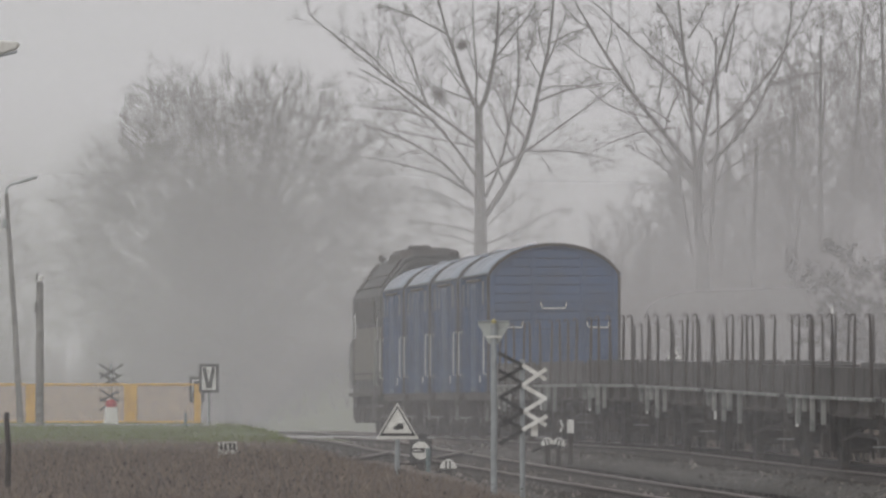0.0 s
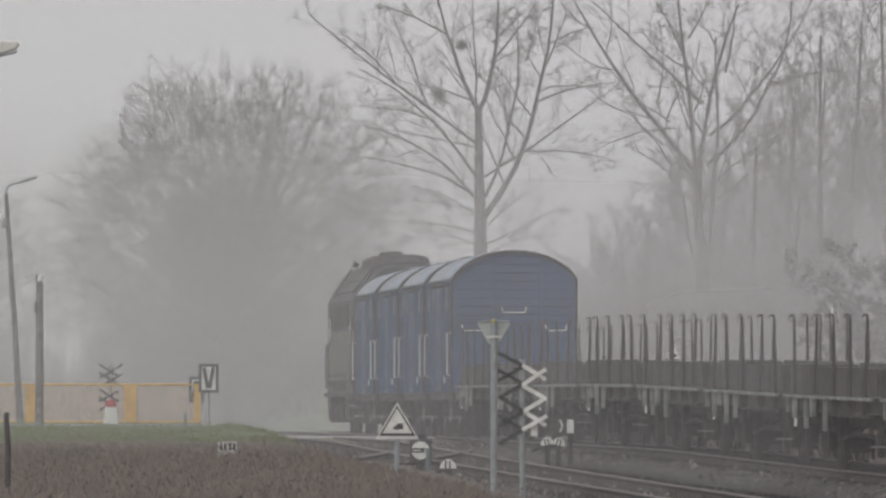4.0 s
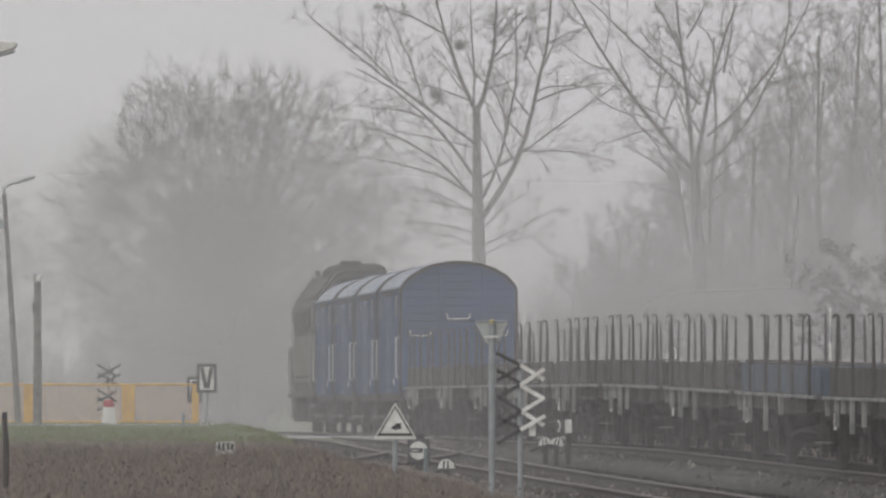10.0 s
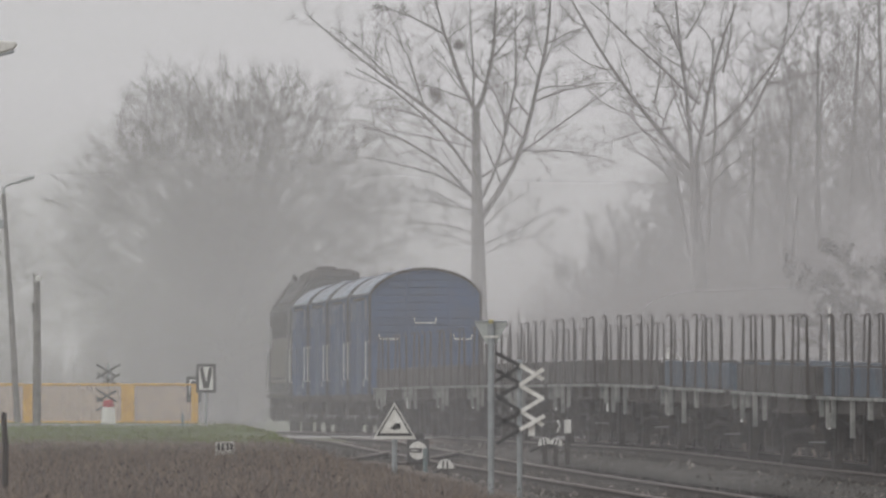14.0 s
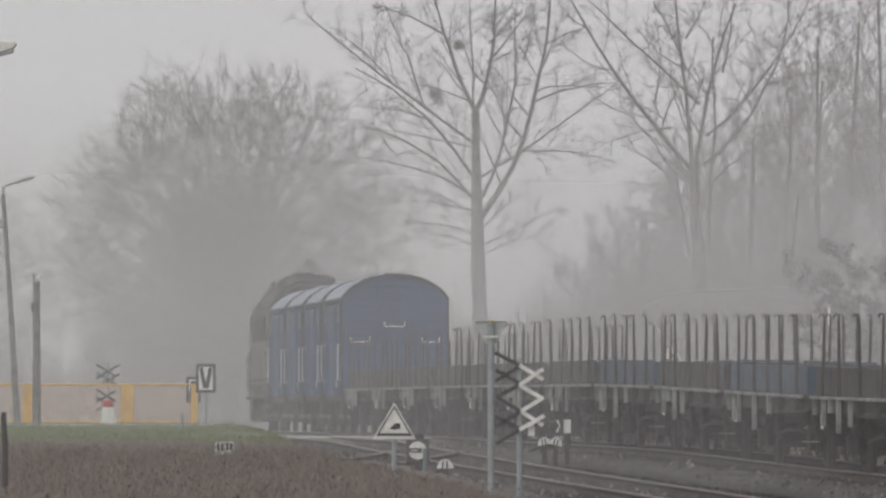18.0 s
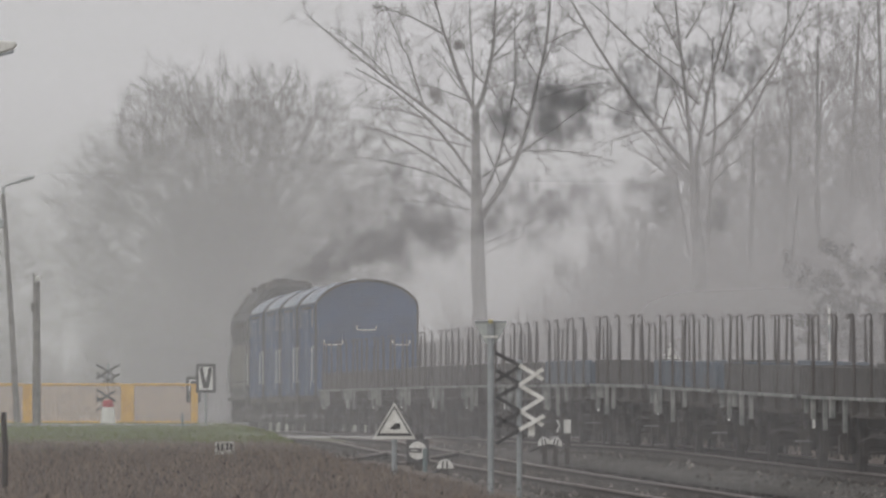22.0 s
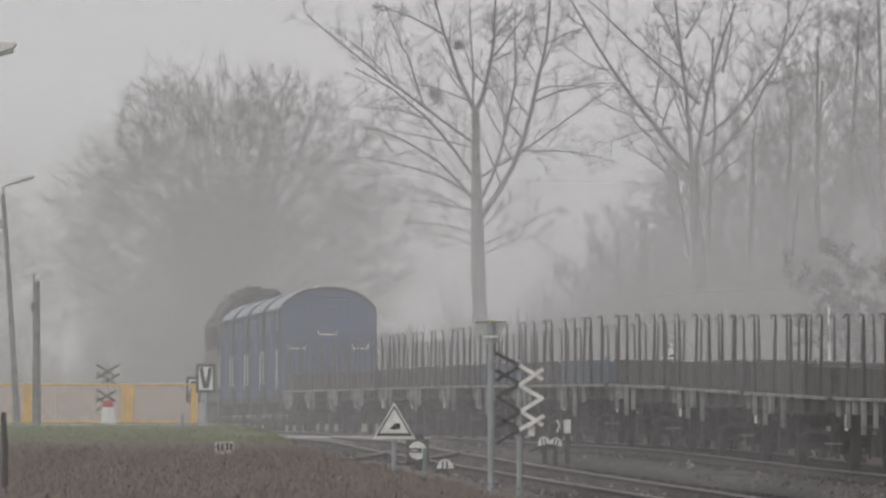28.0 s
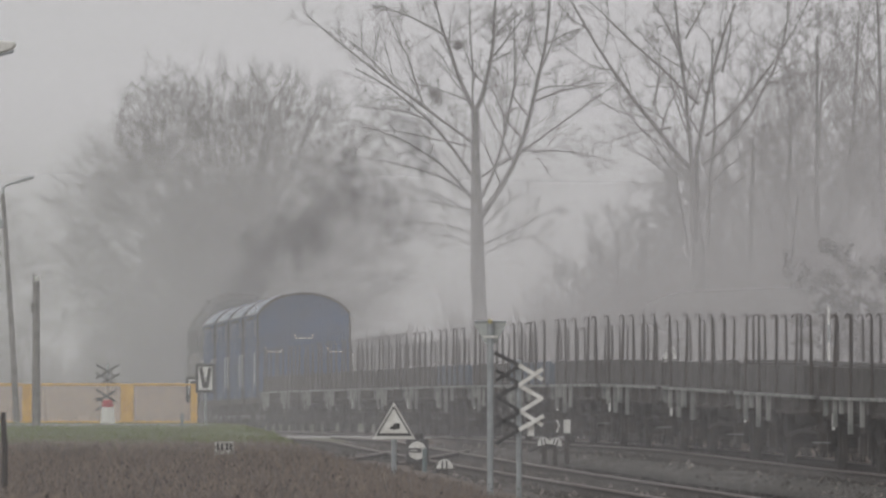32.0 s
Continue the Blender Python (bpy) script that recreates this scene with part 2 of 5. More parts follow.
def main_x(y):
    """Middle of the main track: a gentle curve on the near side, straight from the points onward."""
    y = np.asarray(y, dtype=float)
    u = np.clip(y, 190.0, 280.0) - 280
    slope = C1 + 2 * C2 * u + 3 * C3 * u * u
    return C0 + C1 * u + C2 * u * u + C3 * u ** 3 + slope * (y - 280 - u)


def main_z(y):
    """The main track sags a little on the near side and falls gently beyond the crossing."""
    y = np.asarray(y, dtype=float)
    return -0.30 * smooth_step(250, 185, y) - 0.0010 * np.maximum(y - 292, 0) * smooth_step(285, 330, y) - 0.0022 * np.maximum(y - 388, 0)


def siding_x(y):
    """Middle of the siding, which runs beside the main track on the near side."""
    y = np.asarray(y, dtype=float)
    u = (np.clip(y, 130.0, 300.0) - 180) / 50
    slope = (-3.806 + 0.456 * u) / 50
    near = 5.01 - 3.806 * u + 0.228 * u * u + slope * np.minimum(y - 130, 0)
    return near + main_x(np.maximum(y, 300)) - main_x(300)


def siding_z(y):
    """The siding falls towards the near end and lies level with the main track beyond the crossing."""
    y = np.asarray(y, dtype=float)
    return -0.0060 * np.maximum(0, 284 - np.maximum(y, 120)) + main_z(np.maximum(y, 292))


def spur_x(y):
    """Middle of an old spur that leaves the siding at the points."""
    return -0.62 + 0.058 * (np.asarray(y, dtype=float) - 255)


def bank_x(y):
    """The foot of the grass bank."""
    return 2.14 - 0.0263 * (np.asarray(y, dtype=float) - 132.7)


def ground_z(x, y):
    x, y = np.asarray(x, dtype=float), np.asarray(y, dtype=float)
    left = smooth_step(-1.3, -2.5, x - bank_x(y)) * smooth_step(430, 350, y) * (0.29 + 0.26 * smooth_step(190, 275, y))
    near_main = smooth_step(6.5, 2.5, np.abs(x - main_x(y)))
    hump = 3.1 * smooth_step(-9.8, -3.2, x) * smooth_step(4.0, -0.5, x) * smooth_step(500, 520, y) * smooth_step(575, 545, y)
    far_bank = hump + smooth_step(440, 520, y) * smooth_step(2, 14, x) * 0.8
    cutting = smooth_step(2.5, 6.0, x - main_x(y)) * smooth_step(395, 330, y) * 1.1 * (1 - smooth_step(306, 311, y) * smooth_step(327, 322, y))
    crossing = 0.245 * smooth_step(286, 311, y) * smooth_step(348, 323, y) * smooth_step(-30, -20, x)
    sunk = siding_z(np.minimum(y, 292)) * smooth_step(-0.2, 0.6, (x - bank_x(y)) / np.maximum(siding_x(y) - bank_x(y), 1.0)) * smooth_step(3.6, 1.9, x - siding_x(y))
    left = np.maximum(left - crossing, 0)
    cutting = np.maximum(cutting - crossing, 0)
    return -0.29 + crossing + left + np.minimum(main_z(y) * near_main, sunk) + far_bank + cutting


# ---- the ground, one sheet to the horizon ----
def build_ground():
    xs = np.concatenate([[-3000, -1500, -600, -250, -120, -70], np.arange(-45, 45.1, 0.75), [70, 120, 250, 600, 1500, 3000]])
    ys = np.concatenate([[-1500, -500, -150, -50, 0, 40], np.arange(70, 460, 2.0), np.arange(460, 800, 20.0), [900, 1200, 2000, 3000, 4500]])
    gx, gy = np.meshgrid(xs, ys)
    rng = np.random.default_rng(3)
    gz = ground_z(gx, gy) + rng.normal(0, 0.018, gx.shape) * (np.abs(gx - siding_x(gy)) > 2.2) * (np.abs(gx - main_x(gy)) > 2.2)
    v = np.stack([gx, gy, gz], -1).reshape(-1, 3)
    w = len(xs)
    i = (np.arange(len(ys) - 1)[:, None] * w + np.arange(w - 1)[None]).ravel()
    f = np.stack([i, i + 1, i + w + 1, i + w], -1)
    ob = solid("ground", raw_mesh("ground", v, f, GROUND), GROUND, "damp winter ground of dry brown grass and green turf", "ground", "structure")
    ob.data.shade_smooth()


def sweep(name, xz, path_x, path_z, ys, material):
    """A section of (x, z) swept along a line over the ground."""
    n, k = len(ys), len(xz)
    cx, cz = path_x(ys), path_z(ys)
    s = np.array(xz)
    v = np.stack([cx[:, None] + s[None, :, 0], np.repeat(ys[:, None], k, 1), cz[:, None] + s[None, :, 1]], -1).reshape(-1, 3)
    i = (np.arange(n - 1)[:, None] * k + np.arange(k)[None]).ravel()
    j = (np.arange(n - 1)[:, None] * k + (np.arange(k)[None] + 1) % k).ravel()
    return raw_mesh(name, v, np.stack([i, j, j + k, i + k], -1), material)


RAIL = [(-0.065, -0.15), (0.065, -0.15), (0.065, -0.13), (0.012, -0.11), (0.012, -0.04), (0.035, -0.03), (0.035, -0.004), (0.025, 0), (-0.025, 0), (-0.035, -0.004), (-0.035, -0.03), (-0.012, -0.04), (-0.012, -0.11), (-0.065, -0.13)]
RAILTOP = [(-0.038, -0.028), (0.038, -0.028), (0.038, 0.0), (0.027, 0.005), (-0.027, 0.005), (-0.038, 0.0)]


def build_track(label, path_x, path_z, y0, y1, bed=True, first=30):
    tr = thing("railway_track", label, "railway track", "tracks", kind="structure")
    ys = np.arange(y0, y1 + 0.1, 4.0)
    for side in (-0.7525, 0.7525):
        fx = lambda y, s=side: path_x(y) + s
        r = part("rail", sweep("rail", RAIL, fx, path_z, ys, RUST), None, tr, "rust-brown steel rail")
        part("running_surface", sweep("running_surface", RAILTOP, fx, path_z, ys, STEEL), None, r, "bright worn rail head")
    if bed:
        part("ballast_bed", sweep("ballast_bed", [(-2.3, -0.36), (2.3, -0.36), (1.55, -0.16), (-1.55, -0.16)], path_x, path_z, ys, BALLAST), None, tr, "bed of dark crushed stone")
    bm = B()
    box(bm, -1.25, 1.25, -0.12, 0.12, -0.22, -0.145, 0.012)
    me = finish("sleeper", bm, SLEEPER)
    mid = 300 if bed else 0
    for k in range(mid):
        y = y0 + first + k * 0.62
        if 311 < y < 322 or y > y1:
            continue
        slope = float(path_x(y + 1) - path_x(y - 1)) / 2
        part("sleeper", me, None, tr, m=pose(float(path_x(y)), y, float(path_z(y)), 0, 0, math.degrees(math.atan(-slope))))
    rng = np.random.default_rng(int(y0))
    n = 26000 if bed else 1500
    yy = y0 + (y1 - y0) * rng.random(n) ** 1.7
    off = rng.uniform(-2.1, 2.1, n)
    size = rng.uniform(0.03, 0.085, n)
    zz = path_z(yy) - 0.165 - np.maximum(0, np.abs(off) - 1.5) * 0.27
    tet = np.array([(1, 0, -0.5), (-0.5, 0.87, -0.5), (-0.5, -0.87, -0.5), (0.1, 0.1, 0.8)])
    v = np.stack([path_x(yy) + off, yy, zz], -1)[:, None] + (tet[None] + rng.normal(0, 0.25, (n, 4, 3))) * size[:, None, None]
    f = np.array([(0, 2, 1), (0, 1, 3), (1, 2, 3), (2, 0, 3)])[None] + 4 * np.arange(n)[:, None, None]
    tagged(part("ballast_stones", raw_mesh("ballast_stones", v.reshape(-1, 3), f.reshape(-1, 3), STONE), None, tr, "loose crushed stones"), kind="stuff")
    return tr


# ---- rolling stock: x across, y ahead, z up from the rails ----
def wheelset(parent, y, r=0.46):
    ax = part("axle", rod(B(), [(-0.95, 0, 0), (0.95, 0, 0)], 0.075, n=8), UNDER, parent, m=pose(0, y, r))
    bm = B()
    lathe(bm, [(0.12, -0.07), (r * 0.82, -0.05), (r + 0.03, -0.055), (r + 0.03, -0.03), (r, -0.025), (r - 0.01, 0.075), (r * 0.82, 0.06), (0.12, 0.08)], 20, "X")
    me = finish("wheel", bm, UNDER, True)
    part("wheel", me, None, ax, m=pose(0.75, 0, 0))
    part("wheel", me, None, ax, m=pose(-0.75, 0, 0, 0, 0, 180))
    return ax


def running_gear(parent, ys, r=0.46, length=12.4, steps=True):
    for y in ys:
        wheelset(parent, y, r)
        for s in (-1, 1):
            bm = B()
            prism(bm, [(s * 1.0 - 0.02, 0.95), (s * 1.0 + 0.02, 0.95), (s * 1.0 + 0.02, 0.3), (s * 1.0 - 0.02, 0.3)], y - 0.32, y - 0.16)
            prism(bm, [(s * 1.0 - 0.02, 0.95), (s * 1.0 + 0.02, 0.95), (s * 1.0 + 0.02, 0.3), (s * 1.0 - 0.02, 0.3)], y + 0.16, y + 0.32)
            box(bm, s * 1.0 - 0.13, s * 1.0 + 0.13, y - 0.15, y + 0.15, r - 0.16, r + 0.16, 0.03)
            part("axle_guard", bm, UNDER, parent)
            bm = B()
            for k in range(5):
                ll = 0.62 - 0.09 * k
                box(bm, s * 1.0 - 0.05, s * 1.0 + 0.05, y - ll, y + ll, 0.78 - 0.028 * k, 0.80 - 0.028 * k)
            part("leaf_spring", bm, UNDER, parent)
        bm = B()
        for s in (-1, 1):
            box(bm, s * 0.75 - 0.05, s * 0.75 + 0.05, y - r - 0.14, y - r - 0.06, 0.28, 0.72)
            box(bm, s * 0.75 - 0.05, s * 0.75 + 0.05, y + r + 0.06, y + r + 0.14, 0.28, 0.72)
        rod(bm, [(-0.8, y - r - 0.1, 0.32), (0.8, y - r - 0.1, 0.32)], 0.03, n=6)
        part("brake_shoes", bm, UNDER, parent)
    bm = B()
    lathe(bm, [(0.05, -0.45), (0.2, -0.42), (0.2, 0.42), (0.05, 0.45)], 14, "Y")
    part("brake_cylinder", bm, UNDER, parent, m=pose(0.35, 0.8, 0.8))
    part("air_pipe", rod(B(), [(-0.45, -length / 2, 0.9), (-0.45, -1, 0.72), (-0.45, 1, 0.72), (-0.45, length / 2, 0.9)], 0.03, n=6), UNDER, parent)
    if steps:
        for s in (-1, 1):
            for y in (-length / 2 + 0.5,):
                bm = B()
                box(bm, s * 1.28 - 0.13, s * 1.28 + 0.13, y - 0.2, y + 0.2, 0.47, 0.49)
                step = part("footstep", bm, GREYPAINT, parent, "pale worn footstep")
                for q in (-0.18, 0.18):
                    part("step_hanger", rod(B(), [(s * 1.3, y + q, 0.48), (s * 1.3, y + q, 1.1)], 0.012, n=5), UNDER, step)


def buffers(parent, half, z=1.05):
    for e in (-1, 1):
        for s in (-0.875, 0.875):
            bm = B()
            lathe(bm, [(0.15, 0), (0.15, 0.08), (0.1, 0.1), (0.1, 0.38), (0.07, 0.4), (0.07, 0.56), (0.23, 0.57), (0.24, 0.6), (0.2, 0.63)], 14, "Y")
            part("buffer", bm, UNDER, parent, m=pose(s, e * half, z, 0, 0, 0 if e > 0 else 180), smooth=False)
        bm = B()
        box(bm, -0.05, 0.05, 0, 0.35, -0.06, 0.06, 0.02)
        rod(bm, [(0, 0.3, 0.03), (0.05, 0.52, -0.1), (0, 0.62, -0.2), (-0.05, 0.52, -0.1), (0, 0.3, 0.03)], 0.03, n=6)
        part("drawhook", bm, UNDER, parent, m=pose(0, e * half, z, 0, 0, 0 if e > 0 else 180))


FLAT_L = 13.8


def flat_wagon(board, label, odd=0):
    w = thing("flat_wagon", label, "railway wagon", "stake wagons of the train")
    h = 6.28
    for k in range(10):
        y = -h + k * 1.256
        part("deck_plank", box(B(), -1.33, 1.33, y + 0.006, y + 1.25, 1.20, 1.25, 0.008), BOARD, w)
    for s in (-1, 1):
        part("side_sill", prism(B(), [(s * 1.30, 0.98), (s * 1.38, 0.98), (s * 1.38, 1.0), (s * 1.33, 1.01), (s * 1.33, 1.17), (s * 1.30, 1.2)], -h, h), UNDER, w, "grimy side sill")
        part("deck_edge", box(B(), s * 1.47 - 0.03, s * 1.47 + 0.03, -h, h, 1.205, 1.262, 0.01), GREYPAINT, w, "pale deck edge strip")
        for k in range(6):
            y0 = -h + k * 2 * h / 6
            part("side_board", box(B(), s * 1.36 - 0.022, s * 1.36 + 0.022, y0 + 0.03, y0 + 2 * h / 6 - 0.03, 1.275, 1.74, 0.01), board, w)
        for k in range(5):
            y = -h + (k + 0.5 + 0.16 * math.sin(k * 5.1 + s + 1.7 * odd)) * 2 * h / 5
            x = s * 1.395
            lean = 0.022 * math.sin(k * 2.3 + s + 2.1 * odd)
            bm = B()
            c = [(x + lean * (z - 1.2), y, z) for z in (1.0, 1.7, 2.2, 2.53)]
            hook = [(x + lean * 1.4 - 0.042 + 0.042 * math.cos(a), y, 2.55 + 0.055 * math.sin(a)) for a in (0.3, 0.9, 1.5, 2.1, 2.7, 3.4)]
            rod(bm, c, 0.038, 0.021, n=7)
            rod(bm, [c[-1]] + hook, 0.018, 0.013, n=6)
            part("stake", bm, STAKE, w)
            part("stake_pocket", box(B(), x - 0.06, x + 0.06, y - 0.085, y + 0.085, 0.98, 1.2, 0.01), UNDER, w)
        layouts = (((5.9, 0.26, 0.10), (4.6, 0.44, 0.12), (3.7, 0.22, 0.12), (2.5, 0.54, 0.14), (0.9, 0.42, 0.12)),
                   ((5.9, 0.24, 0.10), (4.9, 0.34, 0.12), (3.2, 0.50, 0.12), (2.2, 0.30, 0.3), (0.4, 0.52, 0.12)),
                   ((5.9, 0.28, 0.10), (5.0, 0.46, 0.12), (4.2, 0.46, 0.1), (1.6, 0.60, 0.14), (-0.8, 0.3, 0.2)))
        for y, drop, wd in layouts[odd]:
            part("hanging_bracket", box(B(), s * 1.455 - 0.035, s * 1.455 + 0.035, y - wd * 0.55, y + wd * 0.55, 1.205 - drop, 1.205, 0.008), GREYPAINT, w, "pale hanging bracket")
        part("lower_rail", box(B(), s * 1.385 - 0.03, s * 1.385 + 0.03, -5.6, 0.2, 0.93, 0.98, 0.008), RUST, w, "rusty lower rail")
        part("brake_rigging", rod(B(), [(s * 0.9, -3.2, 0.5), (s * 0.9, -1.2, 0.62), (s * 0.9, 1.2, 0.62), (s * 0.9, 3.2, 0.5)], 0.035, n=6), UNDER, w)
    for e in (-1, 1):
        part("head_stock", box(B(), -1.3, 1.3, e * (h + 0.06) - 0.06, e * (h + 0.06) + 0.06, 0.88, 1.22, 0.015), UNDER, w)
        part("end_board", box(B(), -1.33, 1.33, e * h - 0.03, e * h + 0.03, 1.265, 1.70, 0.01), board, w)
    for x in (-0.45, 0.45):
        part("centre_sill", box(B(), x - 0.06, x + 0.06, -h, h, 0.72, 1.19, 0.01), UNDER, w)
    running_gear(w, (-4.0, 4.0), length=2 * h)
    buffers(w, h + 0.12)
    bm = B()
    box(bm, -1.40, -1.385, 5.2, 5.5, 0.72, 0.98)
    part("number_plate_bar", bm, WHITE, w, "small white plate")
    return w


VAN_L = 11.6


def van(label):
    """A blue covered wagon with an arched roof."""
    w = thing("covered_wagon", label, "railway wagon", "blue covered wagons of the train")
    h = 4.87
    arch = [(1.43 * math.sin(a), 3.80 + 0.67 * (math.cos(a) - math.cos(1.25)) / (1 - math.cos(1.25))) for a in np.linspace(-1.25, 1.25, 17) / 1.0]
    sc = 1.43 / arch[-1][0]
    arch = [(x * sc, z) for x, z in arch]
    body = [(-1.37, 1.12), (1.37, 1.12), (1.37, 3.78)] + [(x * 0.958, z - 0.04) for x, z in arch[::-1]][1:-1] + [(-1.37, 3.78)]
    part("body", prism(B(), body, -h, h), BLUE, w, "blue painted body")
    roof = arch + [(x, z - 0.045) for x, z in arch[::-1]]
    part("roof", prism(B(), roof, -h - 0.09, h + 0.09), ROOF, w, "pale grey arched roof sheet", True)
    for y in (-h - 0.10, h + 0.10):
        rim = [(x * 1.004, z + 0.012) for x, z in arch] + [(x * 0.99, z - 0.06) for x, z in arch[::-1]]
        part("roof_rim", prism(B(), rim, y - 0.03, y + 0.03), UNDER, w, "dark roof end rim")
    for y in (-1.6, 1.6):
        rib = [(x * 1.003, z + 0.012) for x, z in arch] + [(x, z - 0.01) for x, z in arch[::-1]]
        part("roof_seam", prism(B(), rib, y - 0.02, y + 0.02), ROOF, w)
    for y in (2.0,):
        bm = B()
        lathe(bm, [(0.1, -0.03), (0.1, 0.03), (0.2, 0.04), (0.16, 0.08), (0.05, 0.1)], 12)
        part("roof_vent", bm, ROOF, w, m=pose(0.0, y, 4.45))
    for s in (-1, 1):
        part("gutter", rod(B(), [(s * 1.44, -h - 0.12, 3.78), (s * 1.44, h + 0.12, 3.78)], 0.03, n=6), BLUE_DIM, w)
        for k in range(9):
            y = -h + 0.06 + k * (2 * h - 0.12) / 8
            part("side_post", box(B(), s * 1.40 - 0.05, s * 1.40 + 0.05, y - 0.07, y + 0.05, 1.1, 3.76, 0.012), BLUE, w)
        for z in (1.45, 2.2, 2.95):
            part("side_rail", box(B(), s * 1.385 - 0.02, s * 1.385 + 0.02, -h + 0.1, h - 0.1, z - 0.03, z + 0.03, 0.008), BLUE, w)
        d = part("sliding_door", box(B(), s * 1.45 - 0.03, s * 1.45 + 0.03, -1.1, 1.1, 1.12, 3.6, 0.02), BLUE, w, "ribbed sliding door")
        for y in (-0.8, 0, 0.8):
            part("door_rib", box(B(), s * 1.485 - 0.015, s * 1.485 + 0.015, y - 0.04, y + 0.04, 1.2, 3.5, 0.008), BLUE, d)
        part("door_track", rod(B(), [(s * 1.48, -2.6, 3.66), (s * 1.48, 2.6, 3.66)], 0.035, n=6), UNDER, w)
        part("side_sill", box(B(), s * 1.36 - 0.04, s * 1.36 + 0.04, -h, h, 0.92, 1.12, 0.01), UNDER, w)
        for y in (-4.35, 4.35, -2.5, 2.5):
            g = part("air_vent", box(B(), s * 1.40 - 0.02, s * 1.40 + 0.02, y - 0.32, y + 0.32, 3.12, 3.6, 0.01), BLUE_DIM, w)
            for q in range(6):
                part("louvre", box(B(), s * 1.425 - 0.012, s * 1.425 + 0.012, y - 0.28, y + 0.28, 3.16 + q * 0.07, 3.19 + q * 0.07), BLUE, g)
            q = math.copysign(0.32, y)
            part("vent_frame", box(B(), s * 1.435 - 0.012, s * 1.435 + 0.012, y + q - 0.014, y + q + 0.014, 3.1, 3.62, 0.004), GREYPAINT, g, "pale worn vent frame")
        for e in (-1, 1):
            y = e * (h - 0.16)
            # dark strip at each corner paints in the shade of the gap between wagons
            part("corner_shade_strip", box(B(), s * 1.40 - 0.06, s * 1.40 + 0.06, e * h - 0.03 - 0.09 * (e > 0), e * h + 0.03 + 0.09 * (e < 0), 1.1, 3.74, 0.012), UNDER, w, "dark corner strip painting the shade between wagons")
            part("corner_handrail", rod(B(), [(s * 1.44, y, 1.5), (s * 1.53, y, 1.52), (s * 1.53, y, 2.5), (s * 1.44, y, 2.52)], 0.015 if e < 0 else 0.011, n=6), WHITE, w, "white corner handrail")
    # solid dark block, added so that no daylight shows between the wheels
    part("underfloor_block", box(B(), -0.62, 0.62, -1.7, 1.7, 0.24, 0.9, 0.05), UNDER, w, "dark block added under the floor to close off daylight")
    for s in (-1, 1):
        part("battery_box", box(B(), s * 1.0 - 0.24, s * 1.0 + 0.24, -0.7 + 0.4 * s, 0.3 + 0.4 * s, 0.38, 0.93, 0.03), UNDER, w, "dark box hung under the side sill")
        part("truss_rod", rod(B(), [(s * 1.25, -2.3, 0.95), (s * 1.25, -0.9, 0.5), (s * 1.25, 0.9, 0.5), (s * 1.25, 2.3, 0.95)], 0.03, n=6), UNDER, w)
    for e in (-1, 1):
        y = e * h
        out = lambda a, b: (min(y + e * a, y + e * b), max(y + e * a, y + e * b))
        for k in range(16):
            z0 = 1.14 + k * 0.2
            half = 1.33 if z0 < 3.7 else (1.24 if z0 < 3.9 else 0.93)
            o = out(0.0, 0.045)
            part("end_board", box(B(), -half, half, o[0], o[1], z0, z0 + 0.165, 0.012), BLUE, w)
        for x in (-0.46, 0.62):
            o = out(0.0, 0.075)
            part("end_post", box(B(), x - 0.045, x + 0.045, o[0], o[1], 1.1, 4.25, 0.01), BLUE, w)
        for s in (-1, 1):
            o = out(0.0, 0.05)
            part("corner_post", box(B(), s * 1.35 - 0.05, s * 1.35 + 0.05, o[0], o[1], 1.1, 3.78, 0.01), BLUE, w)
        rim = [(x * 0.985, z - 0.03) for x, z in arch] + [(x * 0.945, z - 0.10) for x, z in arch[::-1]]
        o = out(0.0, 0.06)
        part("end_arch", prism(B(), rim, o[0], o[1]), BLUE, w)
        ye = y + e * 0.13
        yw = y + e * 0.06
        for x0, x1, z in ((-0.29, 0.27, 3.0), (-1.2, -0.68, 2.57), (0.72, 1.2, 2.57)):
            part("grab_handle", rod(B(), [(x0, yw, z + 0.12), (x0, ye, z + 0.1), (x0 + 0.03, ye, z), (x1 - 0.03, ye, z), (x1, ye, z + 0.1), (x1, yw, z + 0.12)], 0.015, n=6), WHITE, w, "white grab handle")
        part("head_stock", box(B(), -1.3, 1.3, min(y, y + e * 0.28), max(y, y + e * 0.28), 0.86, 1.11, 0.015), UNDER, w)
    for x in (-0.45, 0.45):
        part("centre_sill", box(B(), x - 0.06, x + 0.06, -h, h, 0.85, 1.12, 0.01), UNDER, w)
    for s in (-1, 1):
        for y in (-3.0, 3.0):
            # pale lids put the highlights of the axle boxes into the colour
            part("journal_highlight", box(B(), s * 1.13 - 0.02, s * 1.13 + 0.02, y - 0.11, y + 0.11, 0.38, 0.56, 0.015), GREYPAINT, w, "journal box lid painted pale as a highlight")
        for y in (-h + 0.35, h - 0.35):
            foot = part("step_board", box(B(), s * 1.36 - 0.12, s * 1.36 + 0.12, y - 0.24, y + 0.24, 0.50, 0.53, 0.006), GREYPAINT, w, "pale step board")
            for q in (-0.2, 0.2):
                part("step_hanger", rod(B(), [(s * 1.38, y + q, 0.5), (s * 1.38, y + q, 1.0)], 0.012, n=5), UNDER, foot)
        part("sand_chute", rod(B(), [(s * 1.22, -1.9, 0.95), (s * 1.28, -1.75, 0.45)], 0.035, n=6), GREYPAINT, w)
